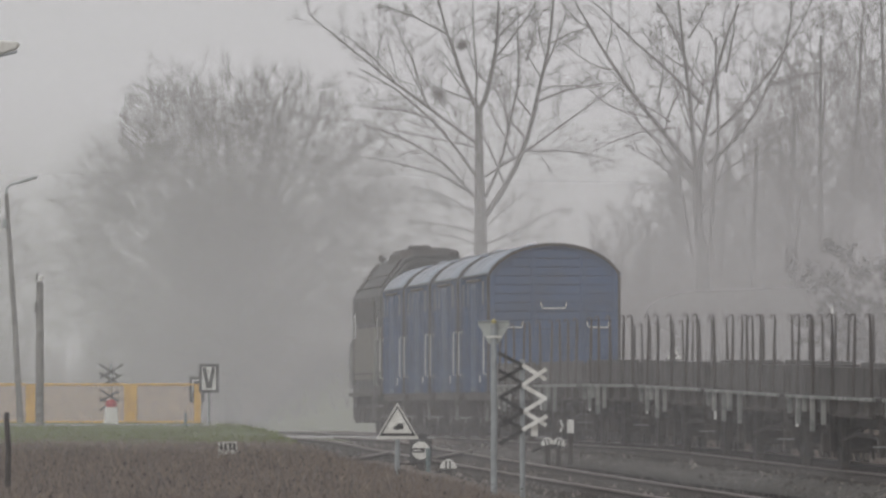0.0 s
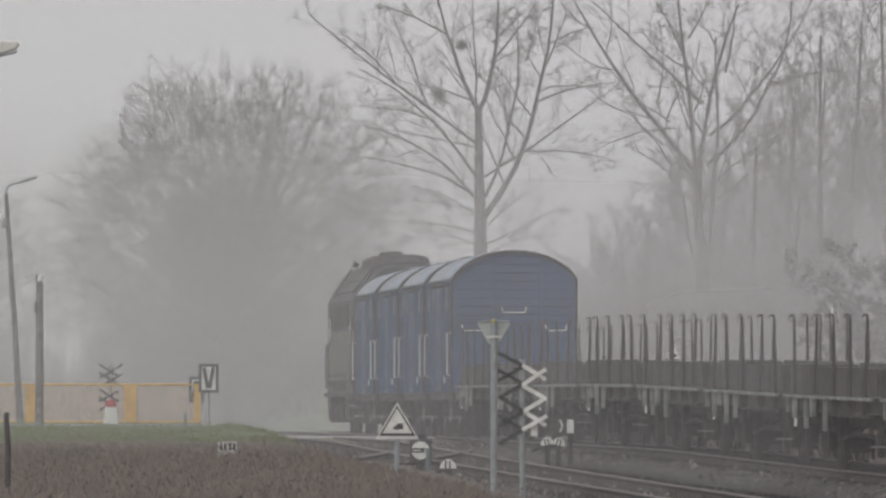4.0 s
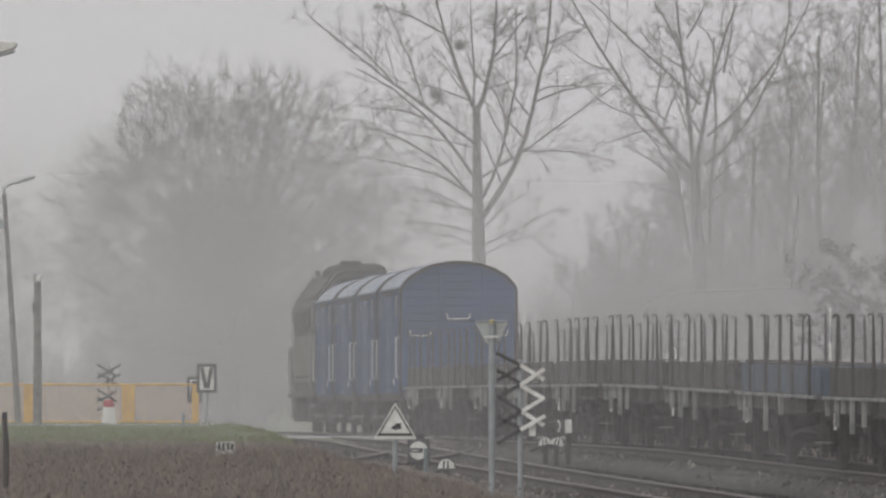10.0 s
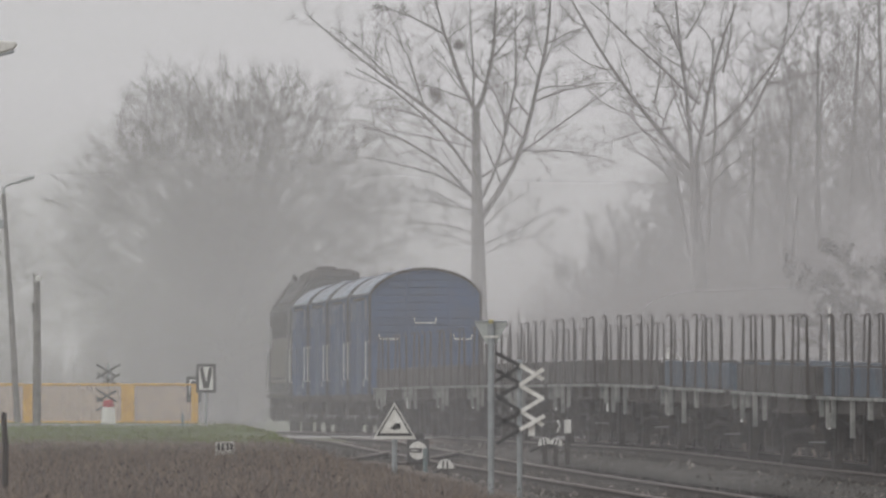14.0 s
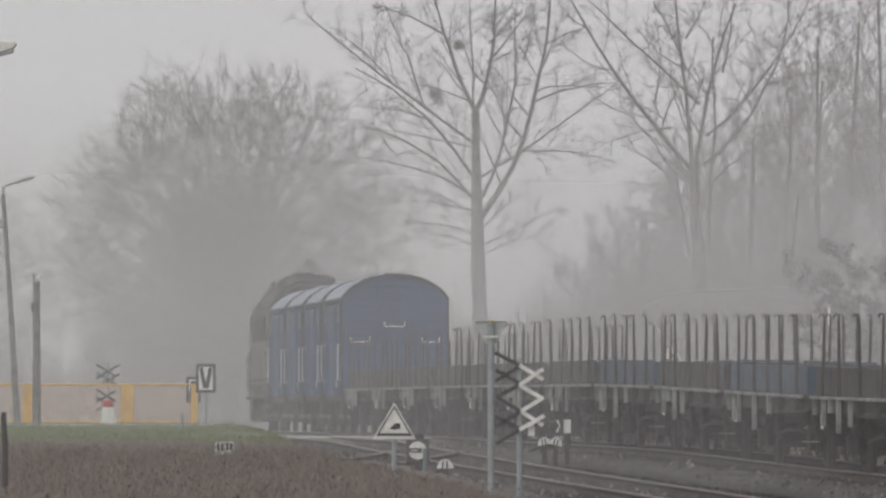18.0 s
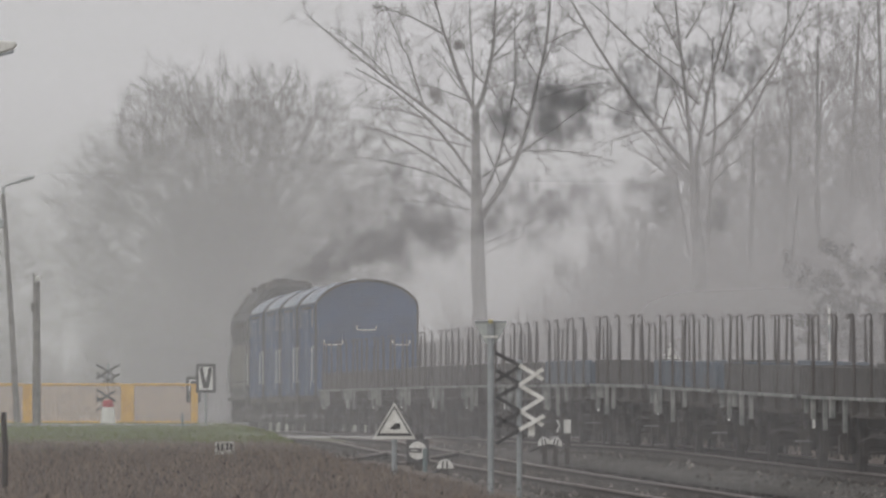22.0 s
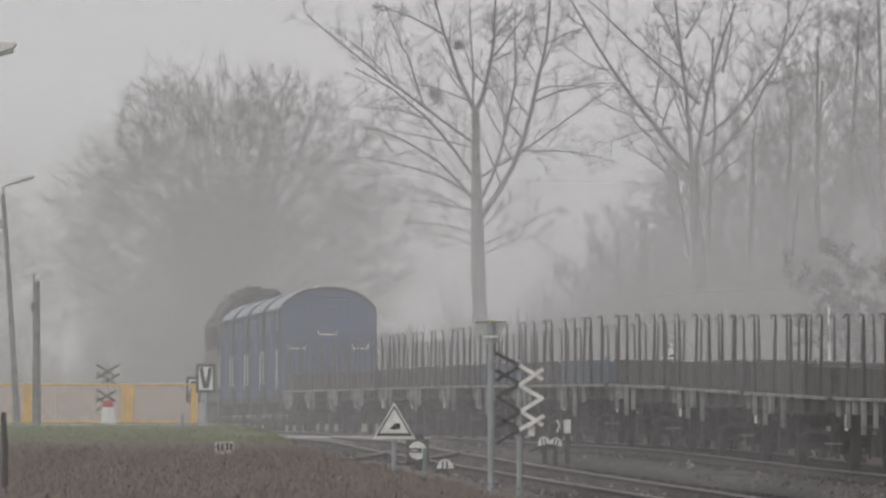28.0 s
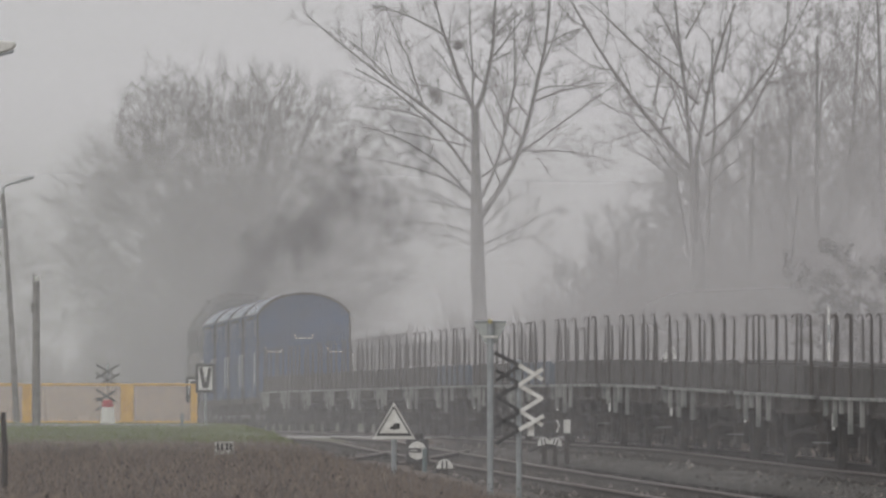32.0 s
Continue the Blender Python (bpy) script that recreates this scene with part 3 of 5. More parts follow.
        part("reservoir", lathe(B(), [(0.06, -0.6), (0.17, -0.55), (0.17, 0.55), (0.06, 0.6)], 12, "Y"), UNDER, w, m=pose(s * 0.9, 1.75, 0.62))
        part("label_plate", box(B(), s * 1.41 - 0.006, s * 1.41 + 0.006, -1.5, -1.24, 1.32, 1.5), WHITE, w, "small white plate")
    running_gear(w, (-3.0, 3.0), length=2 * h)
    buffers(w, h + 0.27)
    w.scale.x = 1.035
    return w


LOCO_L = 17.6


def locomotive():
    w = thing("diesel_locomotive", "sooty dark green diesel locomotive with a faded cream band", "locomotive")
    h = 8.2
    sec = [(-1.42, 1.15), (1.42, 1.15), (1.42, 3.72), (1.32, 3.92), (0.78, 4.66), (0.5, 4.78), (-0.5, 4.78), (-0.78, 4.66), (-1.32, 3.92), (-1.42, 3.72)]
    part("body", prism(B(), sec, -h + 1.0, h - 1.2, 0.03), LOCO, w, "dark green body sides and roof")
    nose = B()
    rows = []
    for y, k, top in ((h - 1.2, 1.0, 4.78), (h - 0.7, 0.985, 4.62), (h - 0.25, 0.95, 3.2), (h, 0.9, 3.0), (h + 0.12, 0.82, 2.6)):
        rows.append([nose.verts.new((x * k, y, min(z, top - 0.12 * abs(x) * (top < 4)))) for x, z in sec])
    for a, b in zip(rows, rows[1:]):
        for i in range(len(sec)):
            nose.faces.new([a[i], a[(i + 1) % len(sec)], b[(i + 1) % len(sec)], b[i]])
    nose.faces.new(rows[-1])
    bmesh.ops.recalc_face_normals(nose, faces=nose.faces[:])
    part("front_nose", nose, LOCO, w)
    part("rear_cab", prism(B(), [(x * 0.985, z if z < 4 else z - 0.12) for x, z in sec], -h, -h + 1.0, 0.08), LOCO, w)
    for s in (-1, 1):
        part("side_band", box(B(), s * 1.43 - 0.012, s * 1.43 + 0.012, -h + 0.2, h - 1.25, 1.68, 2.88, 0.005), LOCOBAND, w, "faded cream side band")
        part("lower_band", box(B(), s * 1.43 - 0.01, s * 1.43 + 0.01, -h + 0.2, h - 1.25, 1.5, 1.62, 0.004), LOCOBAND, w)
        for k in range(6):
            y = -4.2 + k * 1.6
            g = part("side_grille", box(B(), s * 1.44 - 0.02, s * 1.44 + 0.02, y - 0.65, y + 0.65, 3.0, 3.6, 0.01), UNDER, w)
            for q in range(5):
                part("slat", box(B(), s * 1.465 - 0.012, s * 1.465 + 0.012, y - 0.6, y + 0.6, 3.0 + q * 0.09, 3.04 + q * 0.09), LOCO, g)
        for y in (-h + 1.6, h - 2.0):
            d = part("cab_door", box(B(), s * 1.435 - 0.02, s * 1.435 + 0.02, y - 0.33, y + 0.33, 1.35, 3.3, 0.015), LOCO, w)
            part("door_window", box(B(), s * 1.46 - 0.008, s * 1.46 + 0.008, y - 0.22, y + 0.22, 2.6, 3.15, 0.005), GLASS, d)
            for q in (-0.42, 0.42):
                part("handrail", rod(B(), [(s * 1.44, y + q, 1.3), (s * 1.52, y + q, 1.35), (s * 1.52, y + q, 2.5), (s * 1.44, y + q, 2.55)], 0.02, n=6), GREYPAINT, w)
        part("cab_window", box(B(), s * 1.435 - 0.012, s * 1.435 + 0.012, h - 3.4, h - 2.5, 2.62, 3.3, 0.01), GLASS, w)
        part("running_board", box(B(), s * 1.40 - 0.08, s * 1.40 + 0.08, -h, h, 1.05, 1.16, 0.01), UNDER, w)
        part("shoulder_rail", rod(B(), [(s * 1.34, -h + 1.2, 3.96), (s * 1.34, h - 1.6, 3.96)], 0.02, n=6), UNDER, w)
        part("fuel_tank", box(B(), s * 0.8 - 0.4, s * 0.8 + 0.4, -1.5, 1.5, 0.35, 1.05, 0.06), UNDER, w)
    for s in (-1, 1):
        for y in (-6.0, 5.2, 6.0):
            part("roof_rib", rod(B(), [(s * 1.34, y, 3.92), (s * 0.8, y, 4.68)], 0.03, n=6), UNDER, w)
        part("grab_rail", rod(B(), [(s * 1.1, -6.6, 4.28), (s * 1.1, 6.4, 4.28)], 0.018, n=6), LOCOBAND, w)
        part("sand_box", box(B(), s * 1.25 - 0.12, s * 1.25 + 0.12, 6.2, 6.8, 0.55, 1.05, 0.02), UNDER, w)
    ends = ((-5.9, 0.0), (-5.2, 1.0), (-0.2, 1.0), (0.9, 0.0))
    top = B()
    rings = [[top.verts.new((x, y, 4.62 + (z - 4.62) * lift)) for x, z in ((-0.82, 4.6), (-0.8, 4.84), (-0.66, 4.95), (0.66, 4.95), (0.8, 4.84), (0.82, 4.6))] for y, lift in ends]
    for p, q in zip(rings, rings[1:]):
        for i in range(5):
            top.faces.new([p[i], p[i + 1], q[i + 1], q[i]])
    bmesh.ops.recalc_face_normals(top, faces=top.faces[:])
    part("cooling_hood", top, UNDER, w, "soot-black raised roof hood")
    for y in (-4.6, -3.2, -1.8):
        part("roof_grille", box(B(), -0.55, 0.55, y - 0.55, y + 0.55, 4.945, 4.985, 0.01), UNDER, w)
    part("roof_hatch", prism(B(), [(-0.5, 4.7), (0.5, 4.7), (0.46, 4.84), (-0.46, 4.84)], 2.2, 3.9, 0.02), UNDER, w, "low soot-black roof hatch")
    part("end_lamp", lathe(B(), [(0.05, 0), (0.11, 0.04), (0.11, 0.14), (0.06, 0.18)], 12), UNDER, w, m=pose(0.6, -6.2, 4.72))
    bm = B()
    lathe(bm, [(0.34, 0), (0.32, 0.16), (0.28, 0.2)], 14)
    part("exhaust_stack", bm, UNDER, w, m=pose(0, -0.4, 4.92))
    for x, y in ((-0.68, 5.6), (0.66, -5.9)):
        part("horn", rod(B(), [(x, y - 0.15, 4.66), (x, y - 0.15, 4.82), (x, y + 0.3, 4.83)], 0.05, 0.1, n=8), UNDER, w)
    for y in (-6.0, -4.1, -2.2, 2.2, 4.1, 6.0):
        ax = wheelset(w, y, 0.525)
    for yc in (-4.1, 4.1):
        for s in (-1, 1):
            bm = B()
            prism(bm, [(s * 1.08 - 0.06, 0.42), (s * 1.08 + 0.06, 0.42), (s * 1.08 + 0.06, 0.82), (s * 1.08 - 0.06, 0.82)], yc - 2.5, yc + 2.5, 0.02)
            for q in (-1.9, 0, 1.9):
                box(bm, s * 1.12 - 0.14, s * 1.12 + 0.14, yc + q - 0.2, yc + q + 0.2, 0.34, 0.74, 0.03)
            part("bogie_frame", bm, UNDER, w)
    for s in (-1, 1):
        for y in (-h + 1.6, h - 2.0):
            ladder = part("cab_ladder", box(B(), s * 1.42 - 0.06, s * 1.42 + 0.06, y - 0.3, y + 0.3, 0.42, 0.46, 0.008), UNDER, w, "dark cab steps")
            part("tread", box(B(), s * 1.42 - 0.06, s * 1.42 + 0.06, y - 0.3, y + 0.3, 0.78, 0.81, 0.008), GREYPAINT, ladder)
            for q in (-0.28, 0.28):
                part("stringer", rod(B(), [(s * 1.42, y + q, 0.44), (s * 1.42, y + q, 1.1)], 0.016, n=5), UNDER, ladder)
        for q in range(5):
            part("body_post", box(B(), s * 1.428 - 0.014, s * 1.428 + 0.014, -5.0 + q * 2.0, -4.94 + q * 2.0, 1.2, 3.7), LOCO, w)
    for e in (-1, 1):
        bm = B()
        prism(bm, [(-1.3, 0.32), (1.3, 0.32), (1.38, 1.15), (-1.38, 1.15)], e * (h - 0.05) - 0.06, e * (h - 0.05) + 0.06, 0.02)
        part("snow_plough", bm, UNDER, w)
        for s in (-0.95, 0.95):
            bm = B()
            lathe(bm, [(0.14, 0), (0.14, 0.05), (0.11, 0.07)], 12, "Y")
            part("headlight", bm, WHITE, w, m=pose(s, e * (h + (0.08 if e > 0 else 0)), 1.7, 0, 0, 0 if e > 0 else 180))
        for s in (-0.6, 0.6):
            part("windscreen", box(B(), s - 0.45, s + 0.45, e * (h - 0.02) - 0.03, e * (h - 0.02) + 0.03, 3.0, 3.6, 0.01) if e < 0 else box(B(), s - 0.42, s + 0.42, h - 0.55, h - 0.5, 3.4, 4.05, 0.01), GLASS, w)
    buffers(w, h + 0.02)
    return w


# ---- line-side signs and furniture ----
def plate(outline, y, d=0.012):
    return prism(B(), outline, y - d, y + d)


def stroke(x0, z0, x1, z1, wd, y, d=0.01):
    dx, dz = x1 - x0, z1 - z0
    ln = math.hypot(dx, dz)
    nx, nz = -dz / ln * wd / 2, dx / ln * wd / 2
    return prism(B(), [(x0 + nx, z0 + nz), (x1 + nx, z1 + nz), (x1 - nx, z1 - nz), (x0 - nx, z0 - nz)], y - d, y + d)


def tri(cx, z0, half, hgt, y, d=0.012):
    return plate([(cx - half, z0), (cx + half, z0), (cx, z0 + hgt)], y, d)


def warning_sign(x, y, z0, half, hgt, base, label):
    """A white triangle with a black border and a small dark vehicle on it, on a post."""
    s = thing("warning_sign", label, "railway sign", m=pose(x, y, base))
    q = z0 - base
    part("post", rod(B(), [(0, 0.03, -0.1), (0, 0.03, q + hgt * 0.6)], 0.035, n=8), GALV, s, "grey-green steel post")
    p = part("panel", tri(0, q, half, hgt, 0), WHITE, s, "white triangular panel")
    k = half
    part("border", tri(0, q + 0.08 * hgt, half * 0.86, hgt * 0.86 * 0.97, -0.014, 0.004), BLACK, p, "black border band")
    part("field", tri(0, q + 0.155 * hgt, half * 0.69, hgt * 0.68, -0.020, 0.004), WHITE, p)
    e = plate([(-0.19 * k, q + 0.26 * hgt), (-0.16 * k, q + 0.34 * hgt), (-0.05 * k, q + 0.36 * hgt), (0, q + 0.42 * hgt), (0.27 * k, q + 0.43 * hgt), (0.29 * k, q + 0.29 * hgt), (0.2 * k, q + 0.26 * hgt), (0.1 * k, q + 0.27 * hgt), (0, q + 0.24 * hgt), (-0.1 * k, q + 0.27 * hgt)], -0.026, 0.004)
    part("pictogram", e, BLACK, p, "small black vehicle pictogram")
    return s


def board_sign(x, y, z0, w, h, base, flip, label):
    """A white board with a heavy black border and a black wedge letter."""
    s = thing("board_sign", label, "railway sign", m=pose(x, y, base))
    q = z0 - base
    part("post", rod(B(), [(0, 0.03, -0.2), (0, 0.03, q + h * 0.5)], 0.03, n=8), GALV, s)
    p = part("panel", plate([(-w / 2, q), (w / 2, q), (w / 2, q + h), (-w / 2, q + h)], 0), WHITE, s, "white rectangular panel")
    t = 0.075
    part("border", plate([(-w / 2, q), (-w / 2 + t, q), (-w / 2 + t, q + h), (-w / 2, q + h)], -0.016, 0.004), BLACK, p)
    part("border", plate([(w / 2 - t, q), (w / 2, q), (w / 2, q + h), (w / 2 - t, q + h)], -0.016, 0.004), BLACK, p)
    part("border", plate([(-w / 2 + t, q), (w / 2 - t, q), (w / 2 - t, q + t), (-w / 2 + t, q + t)], -0.016, 0.004), BLACK, p)
    part("border", plate([(-w / 2 + t, q + h - t), (w / 2 - t, q + h - t), (w / 2 - t, q + h), (-w / 2 + t, q + h)], -0.016, 0.004), BLACK, p)
    a, b = (q + h * 0.87, q + h * 0.16) if not flip else (q + h * 0.13, q + h * 0.84)
    for sd in (-1, 1):
        part("letter_stroke", stroke(sd * w * 0.24, a, sd * 0.022, b, 0.095, -0.016, 0.004), BLACK, p)
    return s


def build_crossing_signs():
    # the near crossing sign: dark backs on one wing, white fronts on the other
    s = thing("crossing_sign", "double crossing sign with white and dark diagonal boards", "railway sign", m=pose(1.06, 172, -0.3))
    k = 0.00785
    part("post", rod(B(), [(0, 0.05, -0.1), (0, 0.05, 1.83)], 0.037, n=8), GALV, s)
    z = lambda v: 1.33 + (700 - v) * k
    dark = ((-44, 624, 2, 648), (-42, 655, 2, 680), (-42, 674, 2, 648), (-41, 704, 2, 680), (-41, 702, 2, 728), (-42, 737, 2, 760), (-42, 756, 2, 728), (-41, 786, 2, 760))
    for x0, v0, x1, v1 in dark:
        part("board", stroke(x0 * k, z(v0), x1 * k, z(v1), 0.052, 0.0, 0.012), BLACK, s, "dark back of a diagonal board")
    white = ((0, 646, 42, 672), (0, 682, 42, 653), (0, 682, 42, 706), (42, 704, 3, 728), (3, 728, 42, 753), (0, 761, 44, 736))
    for n, (x0, v0, x1, v1) in enumerate(white):
        part("board", stroke(x0 * k, z(v0), x1 * k, z(v1), 0.056, -0.03 - 0.03 * (n % 2), 0.012), WHITE, s, "white diagonal board")
    part("small_plate", box(B(), 15 * k, 27 * k, 0.0, 0.02, z(772), z(748), 0.005), WHITE, s, "small white plate")

    # the far crossing sign, all dark from behind
    s = thing("crossing_sign", "double crossing sign seen dark against the mist", "railway sign", m=pose(-9.34, 345, 0.15))
    part("post", rod(B(), [(0, 0.05, -0.2), (0, 0.05, 1.76)], 0.04, n=8), GALV, s)
    k = 0.01575
    z = lambda v: 0.88 + (700 - v) * k
    for x0, v0, x1, v1 in ((-21, 645, 12, 665), (21, 645, -21, 670), (-21, 660, 16, 681), (21, 662, -14, 681), (-21, 689, 14, 711), (14, 692, -21, 711), (-21, 703, 0, 716), (-5, 717, -21, 727)):
        part("board", stroke(x0 * k, z(v0), x1 * k, z(v1), 0.06, 0.0, 0.012), BLACK, s)


def switch_lamp(x, y, z, label):
    s = thing("points_signal", label, "railway signal", m=pose(x, y, -0.68))
    q = z + 0.68
    part("housing", box(B(), -0.16, 0.16, 0.0, 0.24, q - 0.2, q + 0.14, 0.02), BLACK, s, "black square housing")
    part("cap", lathe(B(), [(0.07, 0), (0.07, 0.07), (0.04, 0.09)], 10), BLACK, s, m=pose(0.02, 0.12, q + 0.14))
    bm = B()
    lathe(bm, [(0.128, 0), (0.128, -0.012), (0.12, -0.016)], 24, "Y")
    f = part("face", bm, WHITE, s, "round white face", m=pose(0, -0.002, q - 0.02))
    part("cross_bar", box(B(), -0.125, 0.06, -0.024, -0.017, -0.03, 0.035), BLACK, f, "black cross bar")
    part("cross_bar", box(B(), -0.1, 0.0, -0.030, -0.025, -0.006, 0.008), WHITE, f)
    part("stand", box(B(), -0.06, 0.06, 0.06, 0.18, -0.1, q - 0.2, 0.01), UNDER, s)
    return s


def half_disc_lamp(x, y, z, r, label, tilt=0):
    base = -0.3 if y > 230 else -0.7
    s = thing("points_indicator", label, "railway signal", m=pose(x, y, base))
    q = z - base
    out = [(r * math.cos(a), r * 1.1 * math.sin(a)) for a in np.linspace(0, math.pi, 13)]
    f = part("face", plate(out, 0, 0.03), WHITE, s, "white half-round face", m=pose(0, 0, q, 0, tilt, 0))
    for c in (-0.32, 0.22):
        part("stripe", stroke(c * r, 0.03 * r, c * r * 0.8, 0.9 * r, 0.14 * r + 0.008, -0.034, 0.003), BLACK, f)
    part("lever", rod(B(), [(-0.3, 0.06, q - 0.13), (0.02, 0.06, q + 0.02)], 0.03, n=6), BLACK, s, "black weight lever")
    part("stand", box(B(), -0.05, 0.05, 0.04, 0.14, -0.1, q, 0.01), UNDER, s)
    return s


def build_lineside():
    warning_sign(-0.65, 165, 0.45, 0.285, 0.49, -0.12, "white triangular railway sign with black border in dry grass")
    warning_sign(6.13, 333, 1.93, 0.29, 0.5, -0.3, "white triangular sign with black border beyond the train")
    board_sign(-6.23, 325, 1.10, 0.52, 0.76, 0.18, False, "white board with black frame and a black letter V")
    board_sign(-6.95, 345, 0.83, 0.42, 0.72, 0.15, True, "white board with black frame and an upturned V")
    build_crossing_signs()
    # a triangular road sign seen from behind
    s = thing("road_sign", "grey back of a triangular road sign on a steel post", "road sign", m=pose(0.635, 165, -0.3))
    part("post", rod(B(), [(0, 0, -0.1), (0, 0, 2.28)], 0.042, n=10), GALV, s)
    p = part("panel", plate([(-0.215, 2.29), (-0.2, 2.32), (0.2, 2.32), (0.215, 2.29), (0.09, 2.06), (0.06, 2.02), (-0.06, 2.02), (-0.09, 2.06)], 0.055, 0.012), SIGNBACK, s, "bare grey back of the panel")
    part("clamp", box(B(), -0.1, 0.1, -0.05, -0.03, 2.10, 2.125), WHITE, s)
    part("rim", rod(B(), [(-0.21, 0.04, 2.315), (0.21, 0.04, 2.315)], 0.012, n=6), GALV, p)
    part("lamp_cap", lathe(B(), [(0.03, 0), (0.035, 0.03), (0.015, 0.06)], 10), AMBER, s, "small yellow cap", m=pose(0, 0, 2.29))
    switch_lamp(-0.463, 225, -0.11, "black points signal with a round white face").scale = (1.29, 1.29, 1.29)
    rod_ob = thing("marker_post", "faded teal steel post in the grass", "post", m=pose(-0.327, 224, -0.6))
    part("post", rod(B(), [(0, 0, -0.1), (0, 0, 0.675)], 0.041, n=10), TEAL, rod_ob)
    half_disc_lamp(0.04, 225, -0.39, 0.118, "white half-round points indicator with dark stripes").scale = (1.3, 1.3, 1.3)
    half_disc_lamp(1.97, 240, 0.075, 0.13, "white half-round points indicator tilted on its lever", -12)
    half_disc_lamp(2.19, 241, 0.065, 0.13, "white half-round points indicator with dark stripes", 14)
    s = thing("points_machine", "dark points machine with a white plate", "railway signal", m=pose(2.41, 240, -0.3))
    part("housing", box(B(), -0.05, 0.05, 0.02, 0.16, 0.0, 0.84, 0.02), UNDER, s)
    part("plate", box(B(), -0.065, 0.065, 0.0, 0.015, 0.60, 0.86, 0.004), WHITE, s, "white plate")
    part("bracket", rod(B(), [(-0.2, -0.01, 0.86), (-0.15, -0.01, 0.74), (-0.2, -0.01, 0.62)], 0.016, n=6), WHITE, s)
    # the distance stone, its numerals as plain bars
    s = thing("distance_stone", "whitewashed distance stone with dark worn numerals", "marker stone", m=pose(-3.53, 200, 0.015))
    part("block", box(B(), -0.155, 0.155, -0.08, 0.08, -0.2, 0.265, 0.02), WHITEWASH, s)
    for x in (-0.1, -0.035, 0.045, 0.105):
        part("numeral_bar", box(B(), x - 0.016, x + 0.016, -0.087, -0.08, 0.13, 0.24), BLACK, s)
    # posts
    s = thing("thin_post", "thin teal post in green grass", "post", m=pose(-6.32, 300, 0.0))
    part("post", rod(B(), [(0, 0, 0), (0, 0, 0.6)], 0.035, n=8), TEAL, s)
    s = thing("fence_stake", "weathered brown wooden fence stake", "stake", m=pose(-4.43, 125, 0.1))
    part("stake", rod(B(), [(0, 0, -0.2), (0.01, 0, 0.4), (-0.01, 0, 0.72), (0, 0, 0.76)], 0.034, 0.026, n=7), SLEEPER, s)
    s = thing("barrier_pole", "thin upright barrier pole with white bands", "barrier pole", m=pose(9.55, 306, -0.3))
    for k in range(8):
        part("stripe", rod(B(), [(0, 0, k * 0.44), (0, 0, k * 0.44 + 0.44)], 0.028, n=8), WHITE if k % 2 else GALV, s)
    # a concrete pole with fittings
    s = thing("concrete_pole", "slim grey concrete pole with iron fittings", "pole", m=pose(-10.18, 310, 0.1))
    part("shaft", rod(B(), [(0, 0, -0.2), (0.0, 0, 2.0), (0.0, 0, 3.78)], 0.115, 0.085, n=10), CONCRETE, s)
    part("pin", rod(B(), [(-0.08, 0, 3.7), (-0.07, 0, 4.0)], 0.02, n=6), UNDER, s)
    part("insulator", lathe(B(), [(0.03, 0), (0.06, 0.03), (0.06, 0.1), (0.03, 0.13)], 10), WHITE, s, m=pose(0.02, 0, 3.8))
    part("strap", box(B(), -0.13, -0.08, -0.05, 0.05, 3.0, 3.25, 0.01), UNDER, s)


def build_lamps():
    s = thing("street_lamp", "leaning grey street lamp with a single arm", "street lamp", m=pose(-11.85, 345, 0.1))
    part("pole", rod(B(), [(0, 0, -0.2), (-0.18, 0, 3.0), (-0.42, 0, 6.55)], 0.10, 0.06, n=10), CONCRETE, s)
    part("arm", rod(B(), [(-0.42, 0, 6.5), (-0.40, 0, 6.72), (-0.25, 0, 6.83), (0.05, 0, 6.87)], 0.035, n=8), GALV, s)
    part("lamp_head", box(B(), 0.0, 0.46, -0.12, 0.12, -0.05, 0.045, 0.03), GALV, s, m=pose(0, 0, 6.9, 0, -16, 0))
    part("junction_box", box(B(), -0.52, -0.4, -0.08, 0.08, 5.6, 5.85, 0.02), GALV, s)
    s = thing("street_lamp", "grey street lamp with a wide pale lamp head", "street lamp", m=pose(-8.3, 200, 0.1))
    part("pole", rod(B(), [(0, 0, -0.2), (0, 0, 6.1)], 0.1, 0.06, n=10), CONCRETE, s)
    part("arm", rod(B(), [(0, 0, 6.0), (0.1, 0, 6.25), (0.5, 0, 6.38), (1.0, 0, 6.44)], 0.035, n=8), GALV, s)
    hd = part("lamp_head", prism(B(), [(0, 0), (0.4, 0.08), (0.47, 0.15), (0.44, 0.2), (0.18, 0.25), (0, 0.2)], -0.16, 0.16, 0.03), WHITE, s, "pale enamel lamp hood", m=pose(0.96, 0, 6.40, 0, -6, 0))
    part("lens", prism(B(), [(0.03, -0.03), (0.4, 0.025), (0.42, 0.06), (0.03, 0.0)], -0.13, 0.13), GALV, hd, "grey lens")


